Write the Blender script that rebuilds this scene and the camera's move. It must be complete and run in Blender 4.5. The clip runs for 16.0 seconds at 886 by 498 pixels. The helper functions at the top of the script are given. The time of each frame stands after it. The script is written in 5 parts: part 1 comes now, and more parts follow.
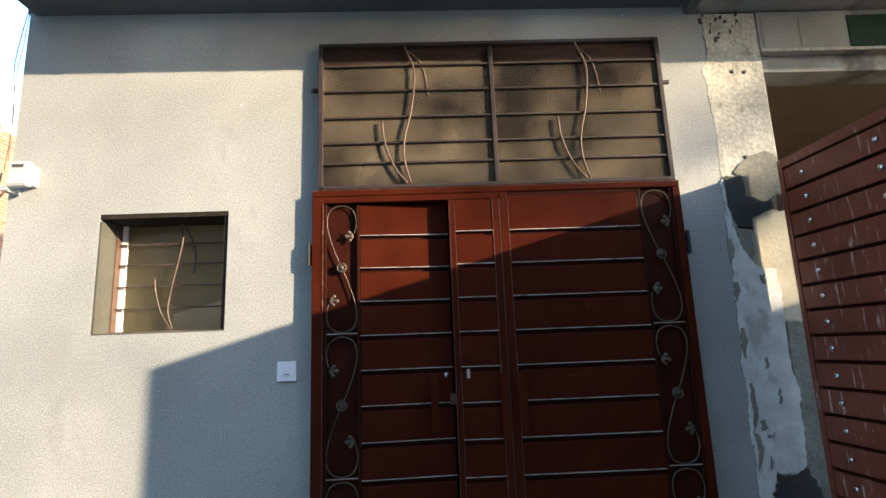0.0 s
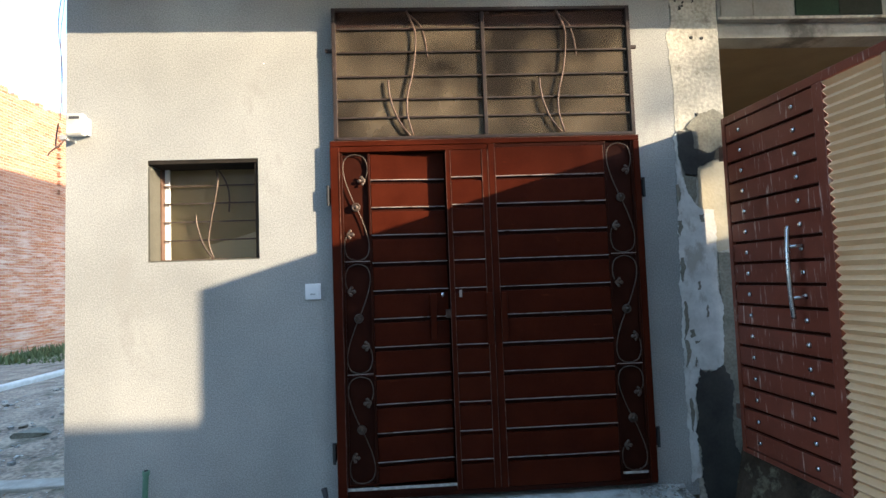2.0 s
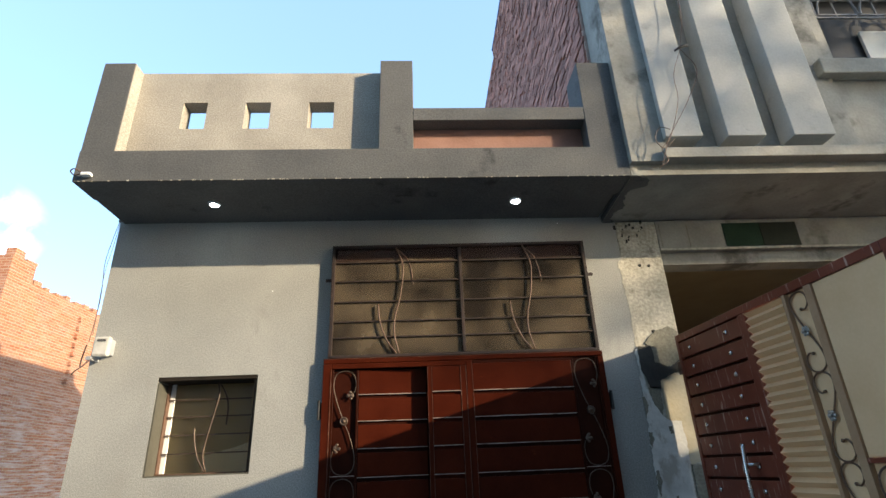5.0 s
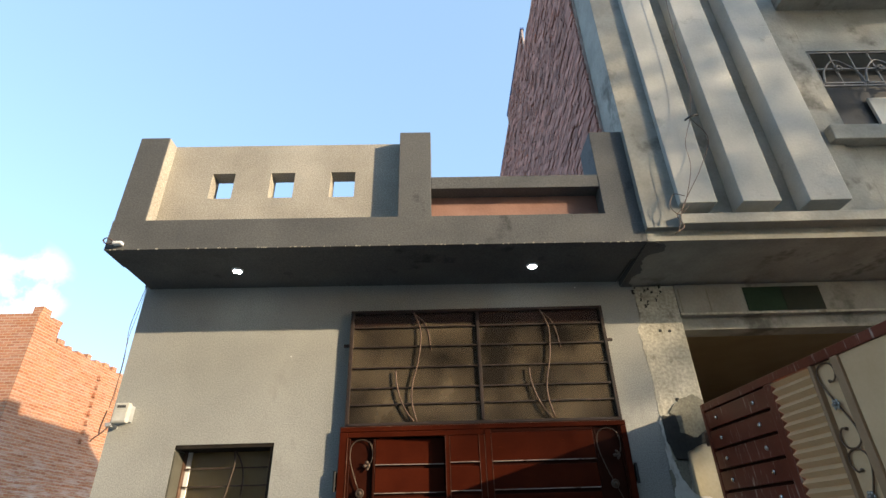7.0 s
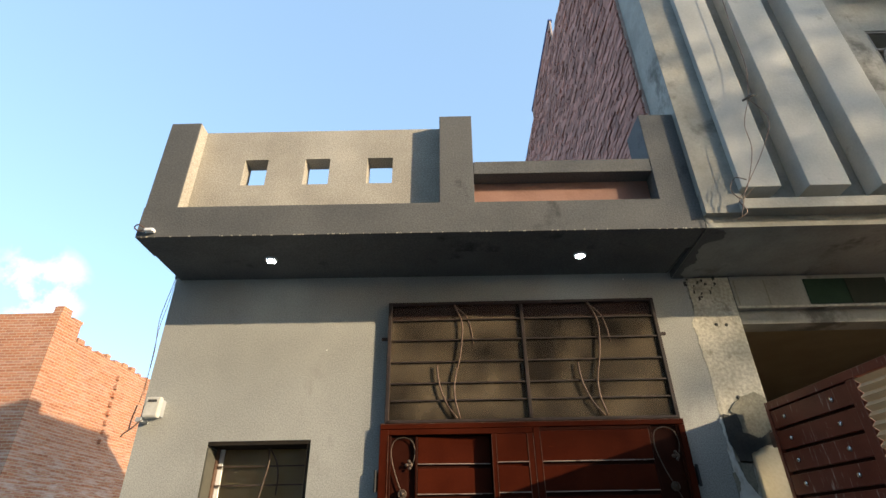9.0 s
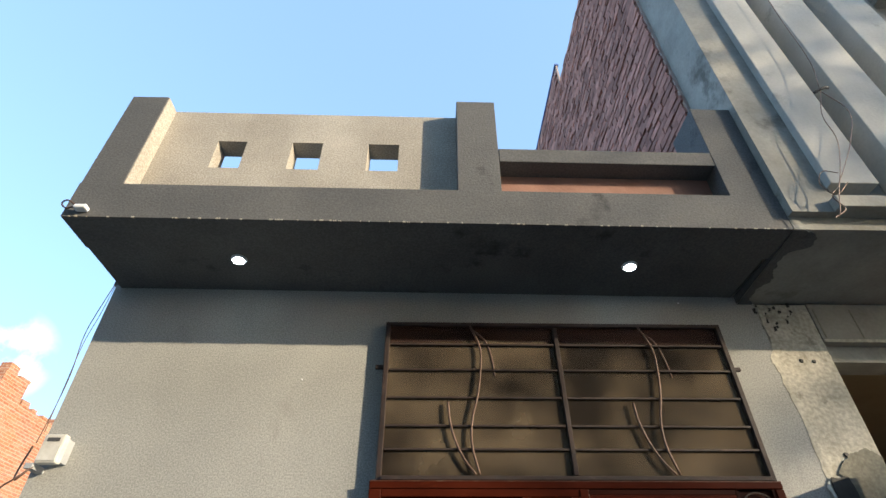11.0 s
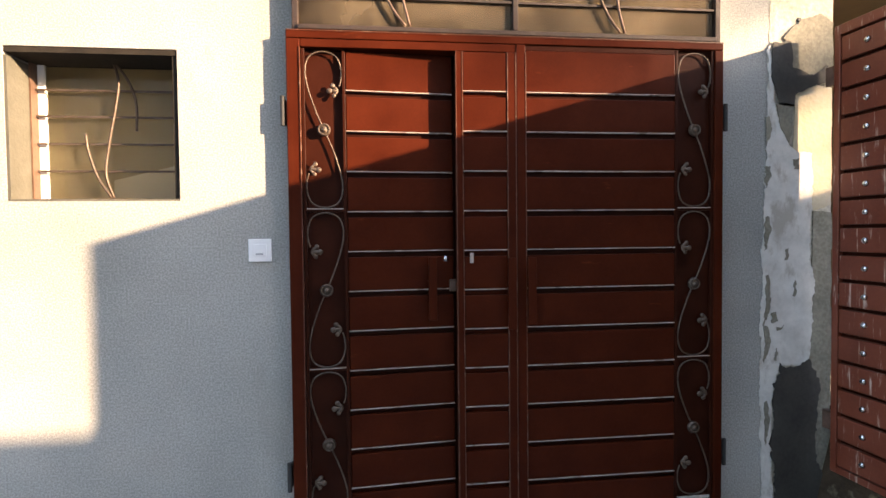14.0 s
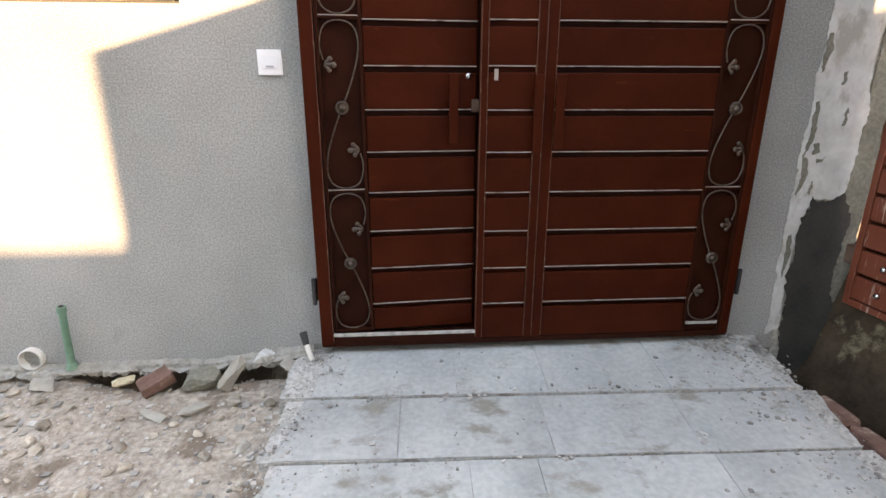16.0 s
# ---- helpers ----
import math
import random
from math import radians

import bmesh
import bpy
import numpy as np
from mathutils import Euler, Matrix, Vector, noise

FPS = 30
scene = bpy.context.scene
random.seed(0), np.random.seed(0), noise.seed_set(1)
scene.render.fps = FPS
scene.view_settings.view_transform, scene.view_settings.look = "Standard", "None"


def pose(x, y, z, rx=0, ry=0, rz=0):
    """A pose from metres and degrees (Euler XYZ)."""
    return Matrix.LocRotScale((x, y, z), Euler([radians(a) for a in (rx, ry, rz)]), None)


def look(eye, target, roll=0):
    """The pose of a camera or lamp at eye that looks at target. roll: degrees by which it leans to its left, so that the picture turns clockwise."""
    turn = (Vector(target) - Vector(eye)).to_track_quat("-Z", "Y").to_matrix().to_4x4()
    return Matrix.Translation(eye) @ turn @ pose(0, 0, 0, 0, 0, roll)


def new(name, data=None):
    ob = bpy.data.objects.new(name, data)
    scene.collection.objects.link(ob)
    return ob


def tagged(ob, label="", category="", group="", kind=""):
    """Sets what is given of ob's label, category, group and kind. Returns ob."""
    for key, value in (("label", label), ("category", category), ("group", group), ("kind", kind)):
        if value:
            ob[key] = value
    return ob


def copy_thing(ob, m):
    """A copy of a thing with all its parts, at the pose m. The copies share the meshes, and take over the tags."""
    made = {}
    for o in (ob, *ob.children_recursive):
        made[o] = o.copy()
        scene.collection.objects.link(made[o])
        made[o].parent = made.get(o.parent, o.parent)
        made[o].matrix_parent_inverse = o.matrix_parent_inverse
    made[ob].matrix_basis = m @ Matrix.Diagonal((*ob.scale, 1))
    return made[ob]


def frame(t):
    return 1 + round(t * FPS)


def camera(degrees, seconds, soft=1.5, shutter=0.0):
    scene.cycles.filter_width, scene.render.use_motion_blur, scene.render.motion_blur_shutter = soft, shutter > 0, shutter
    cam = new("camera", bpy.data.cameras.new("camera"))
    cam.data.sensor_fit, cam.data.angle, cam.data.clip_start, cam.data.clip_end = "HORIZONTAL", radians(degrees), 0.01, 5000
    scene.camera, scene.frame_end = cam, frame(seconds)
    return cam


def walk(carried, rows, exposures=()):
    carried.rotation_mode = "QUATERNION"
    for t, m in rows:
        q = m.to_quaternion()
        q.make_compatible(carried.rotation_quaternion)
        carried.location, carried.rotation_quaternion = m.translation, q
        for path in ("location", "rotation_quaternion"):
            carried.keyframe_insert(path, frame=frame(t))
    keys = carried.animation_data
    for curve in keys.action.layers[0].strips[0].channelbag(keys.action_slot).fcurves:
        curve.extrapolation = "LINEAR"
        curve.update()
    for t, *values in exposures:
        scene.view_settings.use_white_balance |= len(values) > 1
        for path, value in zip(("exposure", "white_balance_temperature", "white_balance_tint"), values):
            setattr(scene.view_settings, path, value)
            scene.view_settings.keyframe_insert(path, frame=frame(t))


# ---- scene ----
cam = camera(80.8, 16.0)
PATH = [
    (0, (-0.432, -3.05, 1.498), (-0.377, -1.086, 1.87), -2.2),
    (0.5, (-0.343, -3.239, 1.493), (-0.301, -1.261, 1.784), -2.2),
    (1, (-0.315, -3.351, 1.483), (-0.299, -1.363, 1.703), -2.0),
    (1.5, (-0.415, -3.516, 1.461), (-0.36, -1.523, 1.614), -2.0),
    (2, (-0.528, -3.68, 1.454), (-0.427, -1.686, 1.569), -2.1),
    (2.5, (-0.535, -3.815, 1.495), (-0.422, -1.822, 1.615), -1.3),
    (3, (-0.441, -3.945, 1.517), (-0.335, -1.966, 1.781), -0.7),
    (3.5, (-0.378, -4.053, 1.555), (-0.291, -2.104, 1.995), -0.2),
    (4, (-0.363, -4.111, 1.586), (-0.275, -2.21, 2.201), -0.7),
    (4.5, (-0.353, -4.138, 1.603), (-0.265, -2.274, 2.322), -1.2),
    (5, (-0.344, -4.161, 1.62), (-0.254, -2.32, 2.397), -2.4),
    (7.5, (-0.347, -4.239, 1.675), (-0.326, -2.502, 2.665), -1.5),
    (8, (-0.363, -4.199, 1.663), (-0.345, -2.463, 2.656), -1.5),
    (8.5, (-0.441, -4.114, 1.658), (-0.463, -2.375, 2.646), -0.9),
    (9, (-0.591, -3.992, 1.675), (-0.608, -2.251, 2.66), -1.0),
    (9.2, (-0.636, -3.939, 1.676), (-0.647, -2.198, 2.662), -1.0),
    (11.3, (-0.8, -2.883, 1.724), (-0.745, -1.32, 2.971), -0.6),
    (11.5, (-0.795, -2.841, 1.744), (-0.729, -1.229, 2.926), -1.1),
    (12, (-0.761, -2.75, 1.714), (-0.697, -0.975, 2.632), -1.1),
    (12.5, (-0.766, -2.708, 1.631), (-0.706, -0.792, 2.203), -1.2),
    (13, (-0.763, -2.67, 1.568), (-0.704, -0.68, 1.753), -1.3),
    (13.5, (-0.714, -2.644, 1.518), (-0.511, -0.655, 1.59), -0.7),
    (14, (-0.655, -2.602, 1.47), (-0.436, -0.614, 1.412), -0.6),
    (14.5, (-0.694, -2.555, 1.404), (-0.518, -0.58, 1.141), -0.6),
    (15, (-0.701, -2.541, 1.393), (-0.625, -0.578, 1.019), -1.1),
    (15.5, (-0.676, -2.549, 1.379), (-0.604, -0.596, 0.956), -0.9),
    (16, (-0.65, -2.551, 1.295), (-0.517, -0.646, 0.701), 0.1),
]
EXPOSURES = [(0, 2.68, 6100, 10), (2, 2.74, 6100, 10), (3.5, 2.32, 6000, 10), (5, 1.98, 6300, 8), (9, 1.72, 6600, 8), (11.5, 1.95, 6100, 8), (12, 2.42, 6100, 9), (12.5, 2.58, 6100, 12), (14, 3.45, 7600, 22), (15.5, 3.72, 8600, 26), (16, 4.0, 9200, 26)]
walk(cam, [(t, look(eye, target, roll)) for t, eye, target, roll in PATH], EXPOSURES)

# ---- world and sun ----
SUN_WAY = Vector((1.87, -1.0, 0.53)).normalized()
world = bpy.data.worlds.new("world")
scene.world = world
world.use_nodes = True
wn = world.node_tree
sky = wn.nodes.new("ShaderNodeTexSky")
sky.sky_type, sky.sun_disc = "NISHITA", False
sky.sun_elevation = math.asin(SUN_WAY.z)
sky.sun_rotation = math.atan2(SUN_WAY.x, SUN_WAY.y)
sky.altitude, sky.air_density, sky.dust_density, sky.ozone_density = 200, 1.0, 1.0, 2.0
wtc, wno, wra, whs, wev = (wn.nodes.new("ShaderNode" + k) for k in ("TexCoord", "TexNoise", "ValToRGB", "HueSaturation", "HueSaturation"))
wev.inputs["Saturation"].default_value, wev.inputs["Value"].default_value = 1.0, 1.05
whaze = wn.nodes.new("ShaderNodeMix")
whaze.data_type = "RGBA"
whaze.inputs[0].default_value, whaze.inputs[7].default_value = 0.5, (1.12, 1.68, 2.4, 1)
wno.inputs["Scale"].default_value, wno.inputs["Detail"].default_value, wno.inputs["Roughness"].default_value = 9.0, 7, 0.6
wra.color_ramp.elements[0].position, wra.color_ramp.elements[1].position = 0.46, 0.66
whs.inputs["Saturation"].default_value, whs.inputs["Value"].default_value = 0.25, 1.45
wdot, wnear, wmul = wn.nodes.new("ShaderNodeVectorMath"), wn.nodes.new("ShaderNodeMapRange"), wn.nodes.new("ShaderNodeMath")
wdot.operation = "DOT_PRODUCT"
wdot.inputs[1].default_value = Vector((-0.62, 0.70, 0.347)).normalized()
wnear.inputs[1].default_value, wnear.inputs[2].default_value = 0.9972, 0.9996
wmul.operation = "MULTIPLY"
wn.links.new(wtc.outputs["Generated"], wno.inputs["Vector"])
wn.links.new(wno.outputs[0], wra.inputs[0])
wn.links.new(wtc.outputs["Generated"], wdot.inputs[0])
wn.links.new(wdot.outputs["Value"], wnear.inputs[0])
wn.links.new(wnear.outputs[0], wmul.inputs[0])
wn.links.new(wra.outputs[0], wmul.inputs[1])
wn.links.new(wmul.outputs[0], whs.inputs["Fac"])
wn.links.new(sky.outputs[0], wev.inputs["Color"])
wn.links.new(wev.outputs[0], whaze.inputs[6])
wn.links.new(whaze.outputs[2], whs.inputs["Color"])
wn.links.new(whs.outputs[0], wn.nodes["Background"].inputs[0])
wn.nodes["Background"].inputs[1].default_value = 0.15
sun_data = bpy.data.lights.new("sun", "SUN")
sun_data.energy, sun_data.angle, sun_data.color = 2.2, radians(0.55), (1.0, 0.79, 0.54)
sun = new("sun", sun_data)
sun.matrix_world = look(SUN_WAY * 40, (0, 0, 0))


# ---- materials ----
def surf(name, a, b, scale=6.0, rough=0.7, bump=0.3, fine=60.0, metal=0.0, stain=None, stain_at=0.6, stain_scale=1.2,
         island=0.0, rand=0.0, stretch=(1, 1, 1), spec=0.5, bump_d=0.01, grain=0.35, stain_stretch=(1, 1, 1), speck=0.0, detail=3):
    """Two-scale procedural surface: patchy tone between a and b, fine grain in the relief, optional stains, tone per piece."""
    m = bpy.data.materials.new(name)
    m.use_nodes = True
    n, l = m.node_tree.nodes, m.node_tree.links
    bs = n["Principled BSDF"]
    tc = n.new("ShaderNodeTexCoord")
    mp = n.new("ShaderNodeMapping")
    mp.inputs["Scale"].default_value = stretch
    l.new(tc.outputs["Object"], mp.inputs[0])
    big, small = n.new("ShaderNodeTexNoise"), n.new("ShaderNodeTexNoise")
    for t, sc, de in ((big, scale, 6), (small, fine, detail)):
        t.inputs["Scale"].default_value, t.inputs["Detail"].default_value = sc, de
        l.new(mp.outputs[0], t.inputs["Vector"])
    add = n.new("ShaderNodeMath")
    add.operation = "MULTIPLY_ADD"
    add.inputs[1].default_value = grain
    l.new(small.outputs[0], add.inputs[0])
    l.new(big.outputs[0], add.inputs[2])
    ramp = n.new("ShaderNodeValToRGB")
    ramp.color_ramp.elements[0].position, ramp.color_ramp.elements[1].position = 0.28 + 0.4 * grain, 0.72 + 0.57 * grain
    ramp.color_ramp.elements[0].color, ramp.color_ramp.elements[1].color = (*a, 1), (*b, 1)
    l.new(add.outputs[0], ramp.inputs[0])
    col = ramp.outputs[0]
    if stain:
        st, sr, mx = n.new("ShaderNodeTexNoise"), n.new("ShaderNodeValToRGB"), n.new("ShaderNodeMix")
        st.inputs["Scale"].default_value, st.inputs["Detail"].default_value, st.inputs["Roughness"].default_value = stain_scale, 8, 0.65
        sr.color_ramp.elements[0].position, sr.color_ramp.elements[1].position = stain_at - 0.04, stain_at + 0.05
        mx.data_type = "RGBA"
        ms = n.new("ShaderNodeMapping")
        ms.inputs["Scale"].default_value = stain_stretch
        l.new(tc.outputs["Object"], ms.inputs[0])
        l.new(ms.outputs[0], st.inputs["Vector"])
        l.new(st.outputs[0], sr.inputs[0])
        l.new(sr.outputs[0], mx.inputs[0])
        l.new(col, mx.inputs[6])
        mx.inputs[7].default_value = (*stain, 1)
        col = mx.outputs[2]
    if island or rand:
        hs = n.new("ShaderNodeHueSaturation")
        mr = n.new("ShaderNodeMapRange")
        src = n.new("ShaderNodeNewGeometry").outputs["Random Per Island"] if island else n.new("ShaderNodeObjectInfo").outputs["Random"]
        w = island or rand
        mr.inputs[3].default_value, mr.inputs[4].default_value = 1 - w, 1 + w
        l.new(src, mr.inputs[0])
        l.new(mr.outputs[0], hs.inputs["Value"])
        l.new(col, hs.inputs["Color"])
        col = hs.outputs[0]
    if speck:
        sm, sh = n.new("ShaderNodeMapRange"), n.new("ShaderNodeHueSaturation")
        sm.inputs[1].default_value, sm.inputs[2].default_value = 0.36, 0.64
        sm.inputs[3].default_value, sm.inputs[4].default_value = 1 - speck, 1 + speck
        l.new(small.outputs[0], sm.inputs[0])
        l.new(sm.outputs[0], sh.inputs["Value"])
        l.new(col, sh.inputs["Color"])
        col = sh.outputs[0]
    l.new(col, bs.inputs["Base Color"])
    rr = n.new("ShaderNodeMapRange")
    rr.inputs[3].default_value, rr.inputs[4].default_value = max(rough - 0.12, 0.02), min(rough + 0.12, 1)
    l.new(big.outputs[0], rr.inputs[0])
    l.new(rr.outputs[0], bs.inputs["Roughness"])
    bs.inputs["Metallic"].default_value = metal
    bs.inputs["Specular IOR Level"].default_value = spec
    bp = n.new("ShaderNodeBump")
    bp.inputs["Strength"].default_value, bp.inputs["Distance"].default_value = bump, bump_d
    l.new(add.outputs[0], bp.inputs["Height"])
    l.new(bp.outputs[0], bs.inputs["Normal"])
    return m


def glass_dusty(name, dust, amount_low, amount_high, scale, rough, tint):
    """Old window glass under a patchy film of dust."""
    m = bpy.data.materials.new(name)
    m.use_nodes = True
    n, l = m.node_tree.nodes, m.node_tree.links
    bs = n["Principled BSDF"]
    tc, no, mr = n.new("ShaderNodeTexCoord"), n.new("ShaderNodeTexNoise"), n.new("ShaderNodeMapRange")
    no.inputs["Scale"].default_value, no.inputs["Detail"].default_value = scale, 5
    l.new(tc.outputs["Object"], no.inputs["Vector"])
    mr.inputs[1].default_value, mr.inputs[2].default_value = 0.3, 0.7
    mr.inputs[3].default_value, mr.inputs[4].default_value = amount_low, amount_high
    l.new(no.outputs[0], mr.inputs[0])
    df, mix = n.new("ShaderNodeBsdfDiffuse"), n.new("ShaderNodeMixShader")
    df.inputs[0].default_value = (*dust, 1)
    bs.inputs["Base Color"].default_value = (*tint, 1)
    bs.inputs["Roughness"].default_value = rough
    bs.inputs["Transmission Weight"].default_value = 1.0
    bs.inputs["IOR"].default_value = 1.4
    bs.inputs["Specular IOR Level"].default_value = 0.3
    l.new(mr.outputs[0], mix.inputs[0])
    l.new(bs.outputs[0], mix.inputs[1])
    l.new(df.outputs[0], mix.inputs[2])
    l.new(mix.outputs[0], n["Material Output"].inputs[0])
    return m


def glow(name, colour, strength):
    m = bpy.data.materials.new(name)
    m.use_nodes = True
    bs = m.node_tree.nodes["Principled BSDF"]
    bs.inputs["Base Color"].default_value = (0.9, 0.9, 0.9, 1)
    bs.inputs["Emission Color"].default_value = (*colour, 1)
    bs.inputs["Emission Strength"].default_value = strength
    return m


RENDER_WALL = surf("textured grey render", (0.25, 0.255, 0.243), (0.415, 0.418, 0.392), 1.1, 0.95, 0.65, 115, bump_d=0.004, grain=0.4, speck=0.15, detail=4, stain=(0.3, 0.3, 0.28), stain_at=0.63, stain_scale=2.2, stain_stretch=(1, 1, 0.5))
PANEL = surf("cream cement panel", (0.31, 0.285, 0.24), (0.46, 0.43, 0.37), 2.5, 0.95, 0.8, 95, bump_d=0.005, grain=0.5, speck=0.16, detail=4)
DARK_PAINT = surf("dark grey paint on render", (0.074, 0.076, 0.077), (0.126, 0.127, 0.125), 2.2, 0.88, 0.6, 80, stain=(0.05, 0.05, 0.051), stain_at=0.64, stain_scale=2.6, speck=0.12)
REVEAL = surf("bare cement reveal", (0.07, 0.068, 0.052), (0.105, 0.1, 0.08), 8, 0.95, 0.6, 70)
PINK = surf("pinkish brown paint", (0.26, 0.14, 0.11), (0.36, 0.21, 0.17), 5, 0.85, 0.4, 50)
GATE_RED = surf("red brown enamel", (0.039, 0.0066, 0.0026), (0.066, 0.0116, 0.0042), 5, 0.38, 0.14, 90, bump_d=0.003, spec=0.06, stain=(0.12, 0.026, 0.009), stain_at=0.7, stain_scale=7, stain_stretch=(0.5, 1, 2))
GATE_DARK = surf("dark brown enamel", (0.022, 0.0048, 0.0022), (0.036, 0.0085, 0.004), 7, 0.42, 0.15, 120, bump_d=0.003, spec=0.08)
# Worn lip enamel, made pale so the edges look as if they catch skylight.
GATE_EDGE = surf("worn enamel edge with highlight", (0.24, 0.165, 0.135), (0.5, 0.4, 0.35), 14, 0.3, 0.2, 90, spec=1.0)
IRON = surf("brown iron bar", (0.07, 0.04, 0.028), (0.16, 0.10, 0.075), 18, 0.5, 0.4, 140, metal=0.3)
IRON_LIGHT = surf("dusty bronze iron", (0.065, 0.045, 0.033), (0.15, 0.11, 0.085), 22, 0.45, 0.4, 120, metal=0.5)
RUST = surf("rusty painted angle iron", (0.013, 0.008, 0.0065), (0.036, 0.019, 0.015), 14, 0.7, 0.6, 90, stain=(0.07, 0.045, 0.036), stain_at=0.66, stain_scale=7)
PLASTER = surf("old neighbour plaster", (0.36, 0.34, 0.28), (0.56, 0.54, 0.46), 5, 0.95, 0.9, 40, stain=(0.24, 0.22, 0.175), stain_at=0.6, stain_scale=4.5, speck=0.12)
DAMP = surf("damp dark cement", (0.022, 0.022, 0.021), (0.06, 0.058, 0.05), 5, 0.8, 0.7, 50)
GREY_CEMENT = surf("grey cement patch", (0.14, 0.135, 0.105), (0.25, 0.24, 0.19), 6, 0.95, 0.6, 60, speck=0.1)
CONCRETE = surf("weathered concrete", (0.22, 0.218, 0.195), (0.37, 0.365, 0.33), 3.5, 0.95, 0.6, 45, stain=(0.13, 0.126, 0.11), stain_at=0.6, stain_scale=1.7)
BEIGE = surf("beige interior paint", (0.24, 0.185, 0.11), (0.31, 0.245, 0.15), 3, 0.9, 0.3, 60)
TILE = surf("grey stone tile", (0.3, 0.315, 0.3), (0.485, 0.5, 0.47), 2.4, 0.75, 0.35, 40, stain=(0.25, 0.24, 0.2), stain_at=0.6, stain_scale=3.4, speck=0.05, rand=0.1, grain=0.25, stain_stretch=(1, 1.6, 1))
MORTAR = surf("sandy mortar", (0.26, 0.24, 0.2), (0.41, 0.385, 0.33), 9, 1.0, 0.7, 60)
DIRT = surf("dry dirt and rubble dust", (0.18, 0.145, 0.11), (0.54, 0.475, 0.395), 2.2, 1.0, 1.0, 34, grain=0.5, stain=(0.17, 0.13, 0.095), stain_at=0.535, stain_scale=2.2, bump_d=0.03, speck=0.08)
BRICK = surf("red brick", (0.27, 0.115, 0.085), (0.47, 0.25, 0.2), 9, 0.95, 0.9, 60, island=0.35)
BRICK_ONE = surf("red brick piece", (0.27, 0.115, 0.085), (0.47, 0.25, 0.2), 9, 0.95, 0.9, 60, rand=0.35)
BRICK_OLD = surf("old dark brick", (0.12, 0.062, 0.045), (0.23, 0.13, 0.1), 12, 0.95, 1.0, 60, stain=(0.33, 0.27, 0.22), stain_at=0.64, stain_scale=12)
GATE_WORN = surf("chipped enamel edge", (0.07, 0.018, 0.007), (0.12, 0.035, 0.015), 12, 0.5, 0.3, 90, stain=(0.2, 0.11, 0.075), stain_at=0.58, stain_scale=18)
BRICK_MORTAR = surf("brick joint mortar", (0.3, 0.21, 0.18), (0.5, 0.4, 0.35), 8, 1.0, 0.8, 50)
LEAF_RED = surf("scratched red brown boards", (0.12, 0.027, 0.0135), (0.185, 0.047, 0.025), 5, 0.4, 0.12, 70, spec=0.35, stain=(0.46, 0.34, 0.28), stain_at=0.635, stain_scale=11, stain_stretch=(5, 1, 0.45))
CREAM = surf("cream enamel", (0.64, 0.41, 0.22), (0.74, 0.5, 0.29), 4, 0.5, 0.15, 60)
WHITE = surf("white plastic", (0.78, 0.79, 0.8), (0.86, 0.87, 0.88), 8, 0.4, 0.05, 60)
STEEL = surf("brushed steel", (0.5, 0.5, 0.5), (0.65, 0.65, 0.65), 20, 0.25, 0.05, 90, metal=1.0)
GREEN_PIPE = surf("green plastic pipe", (0.09, 0.21, 0.14), (0.2, 0.34, 0.25), 9, 0.5, 0.1, 60)
PVC = surf("dirty white pipe", (0.5, 0.48, 0.42), (0.7, 0.69, 0.64), 9, 0.55, 0.2, 50)
BLACK = surf("black rubber and dark openings", (0.012, 0.012, 0.012), (0.03, 0.03, 0.03), 9, 0.6, 0.2, 60)
WIRE = surf("grey cable", (0.3, 0.32, 0.34), (0.42, 0.44, 0.46), 9, 0.6, 0.1, 60)
GLASS_WIN = glass_dusty("clear dusty pane", (0.3, 0.26, 0.18), 0.02, 0.07, 2.0, 0.02, (0.85, 0.85, 0.8))
LED = glow("lamp light", (0.92, 0.97, 1.0), 9)
REVEAL_SHADE = surf("near-black reveal shade", (0.012, 0.01, 0.008), (0.03, 0.024, 0.018), 9, 0.9, 0.4, 70, spec=0.2)


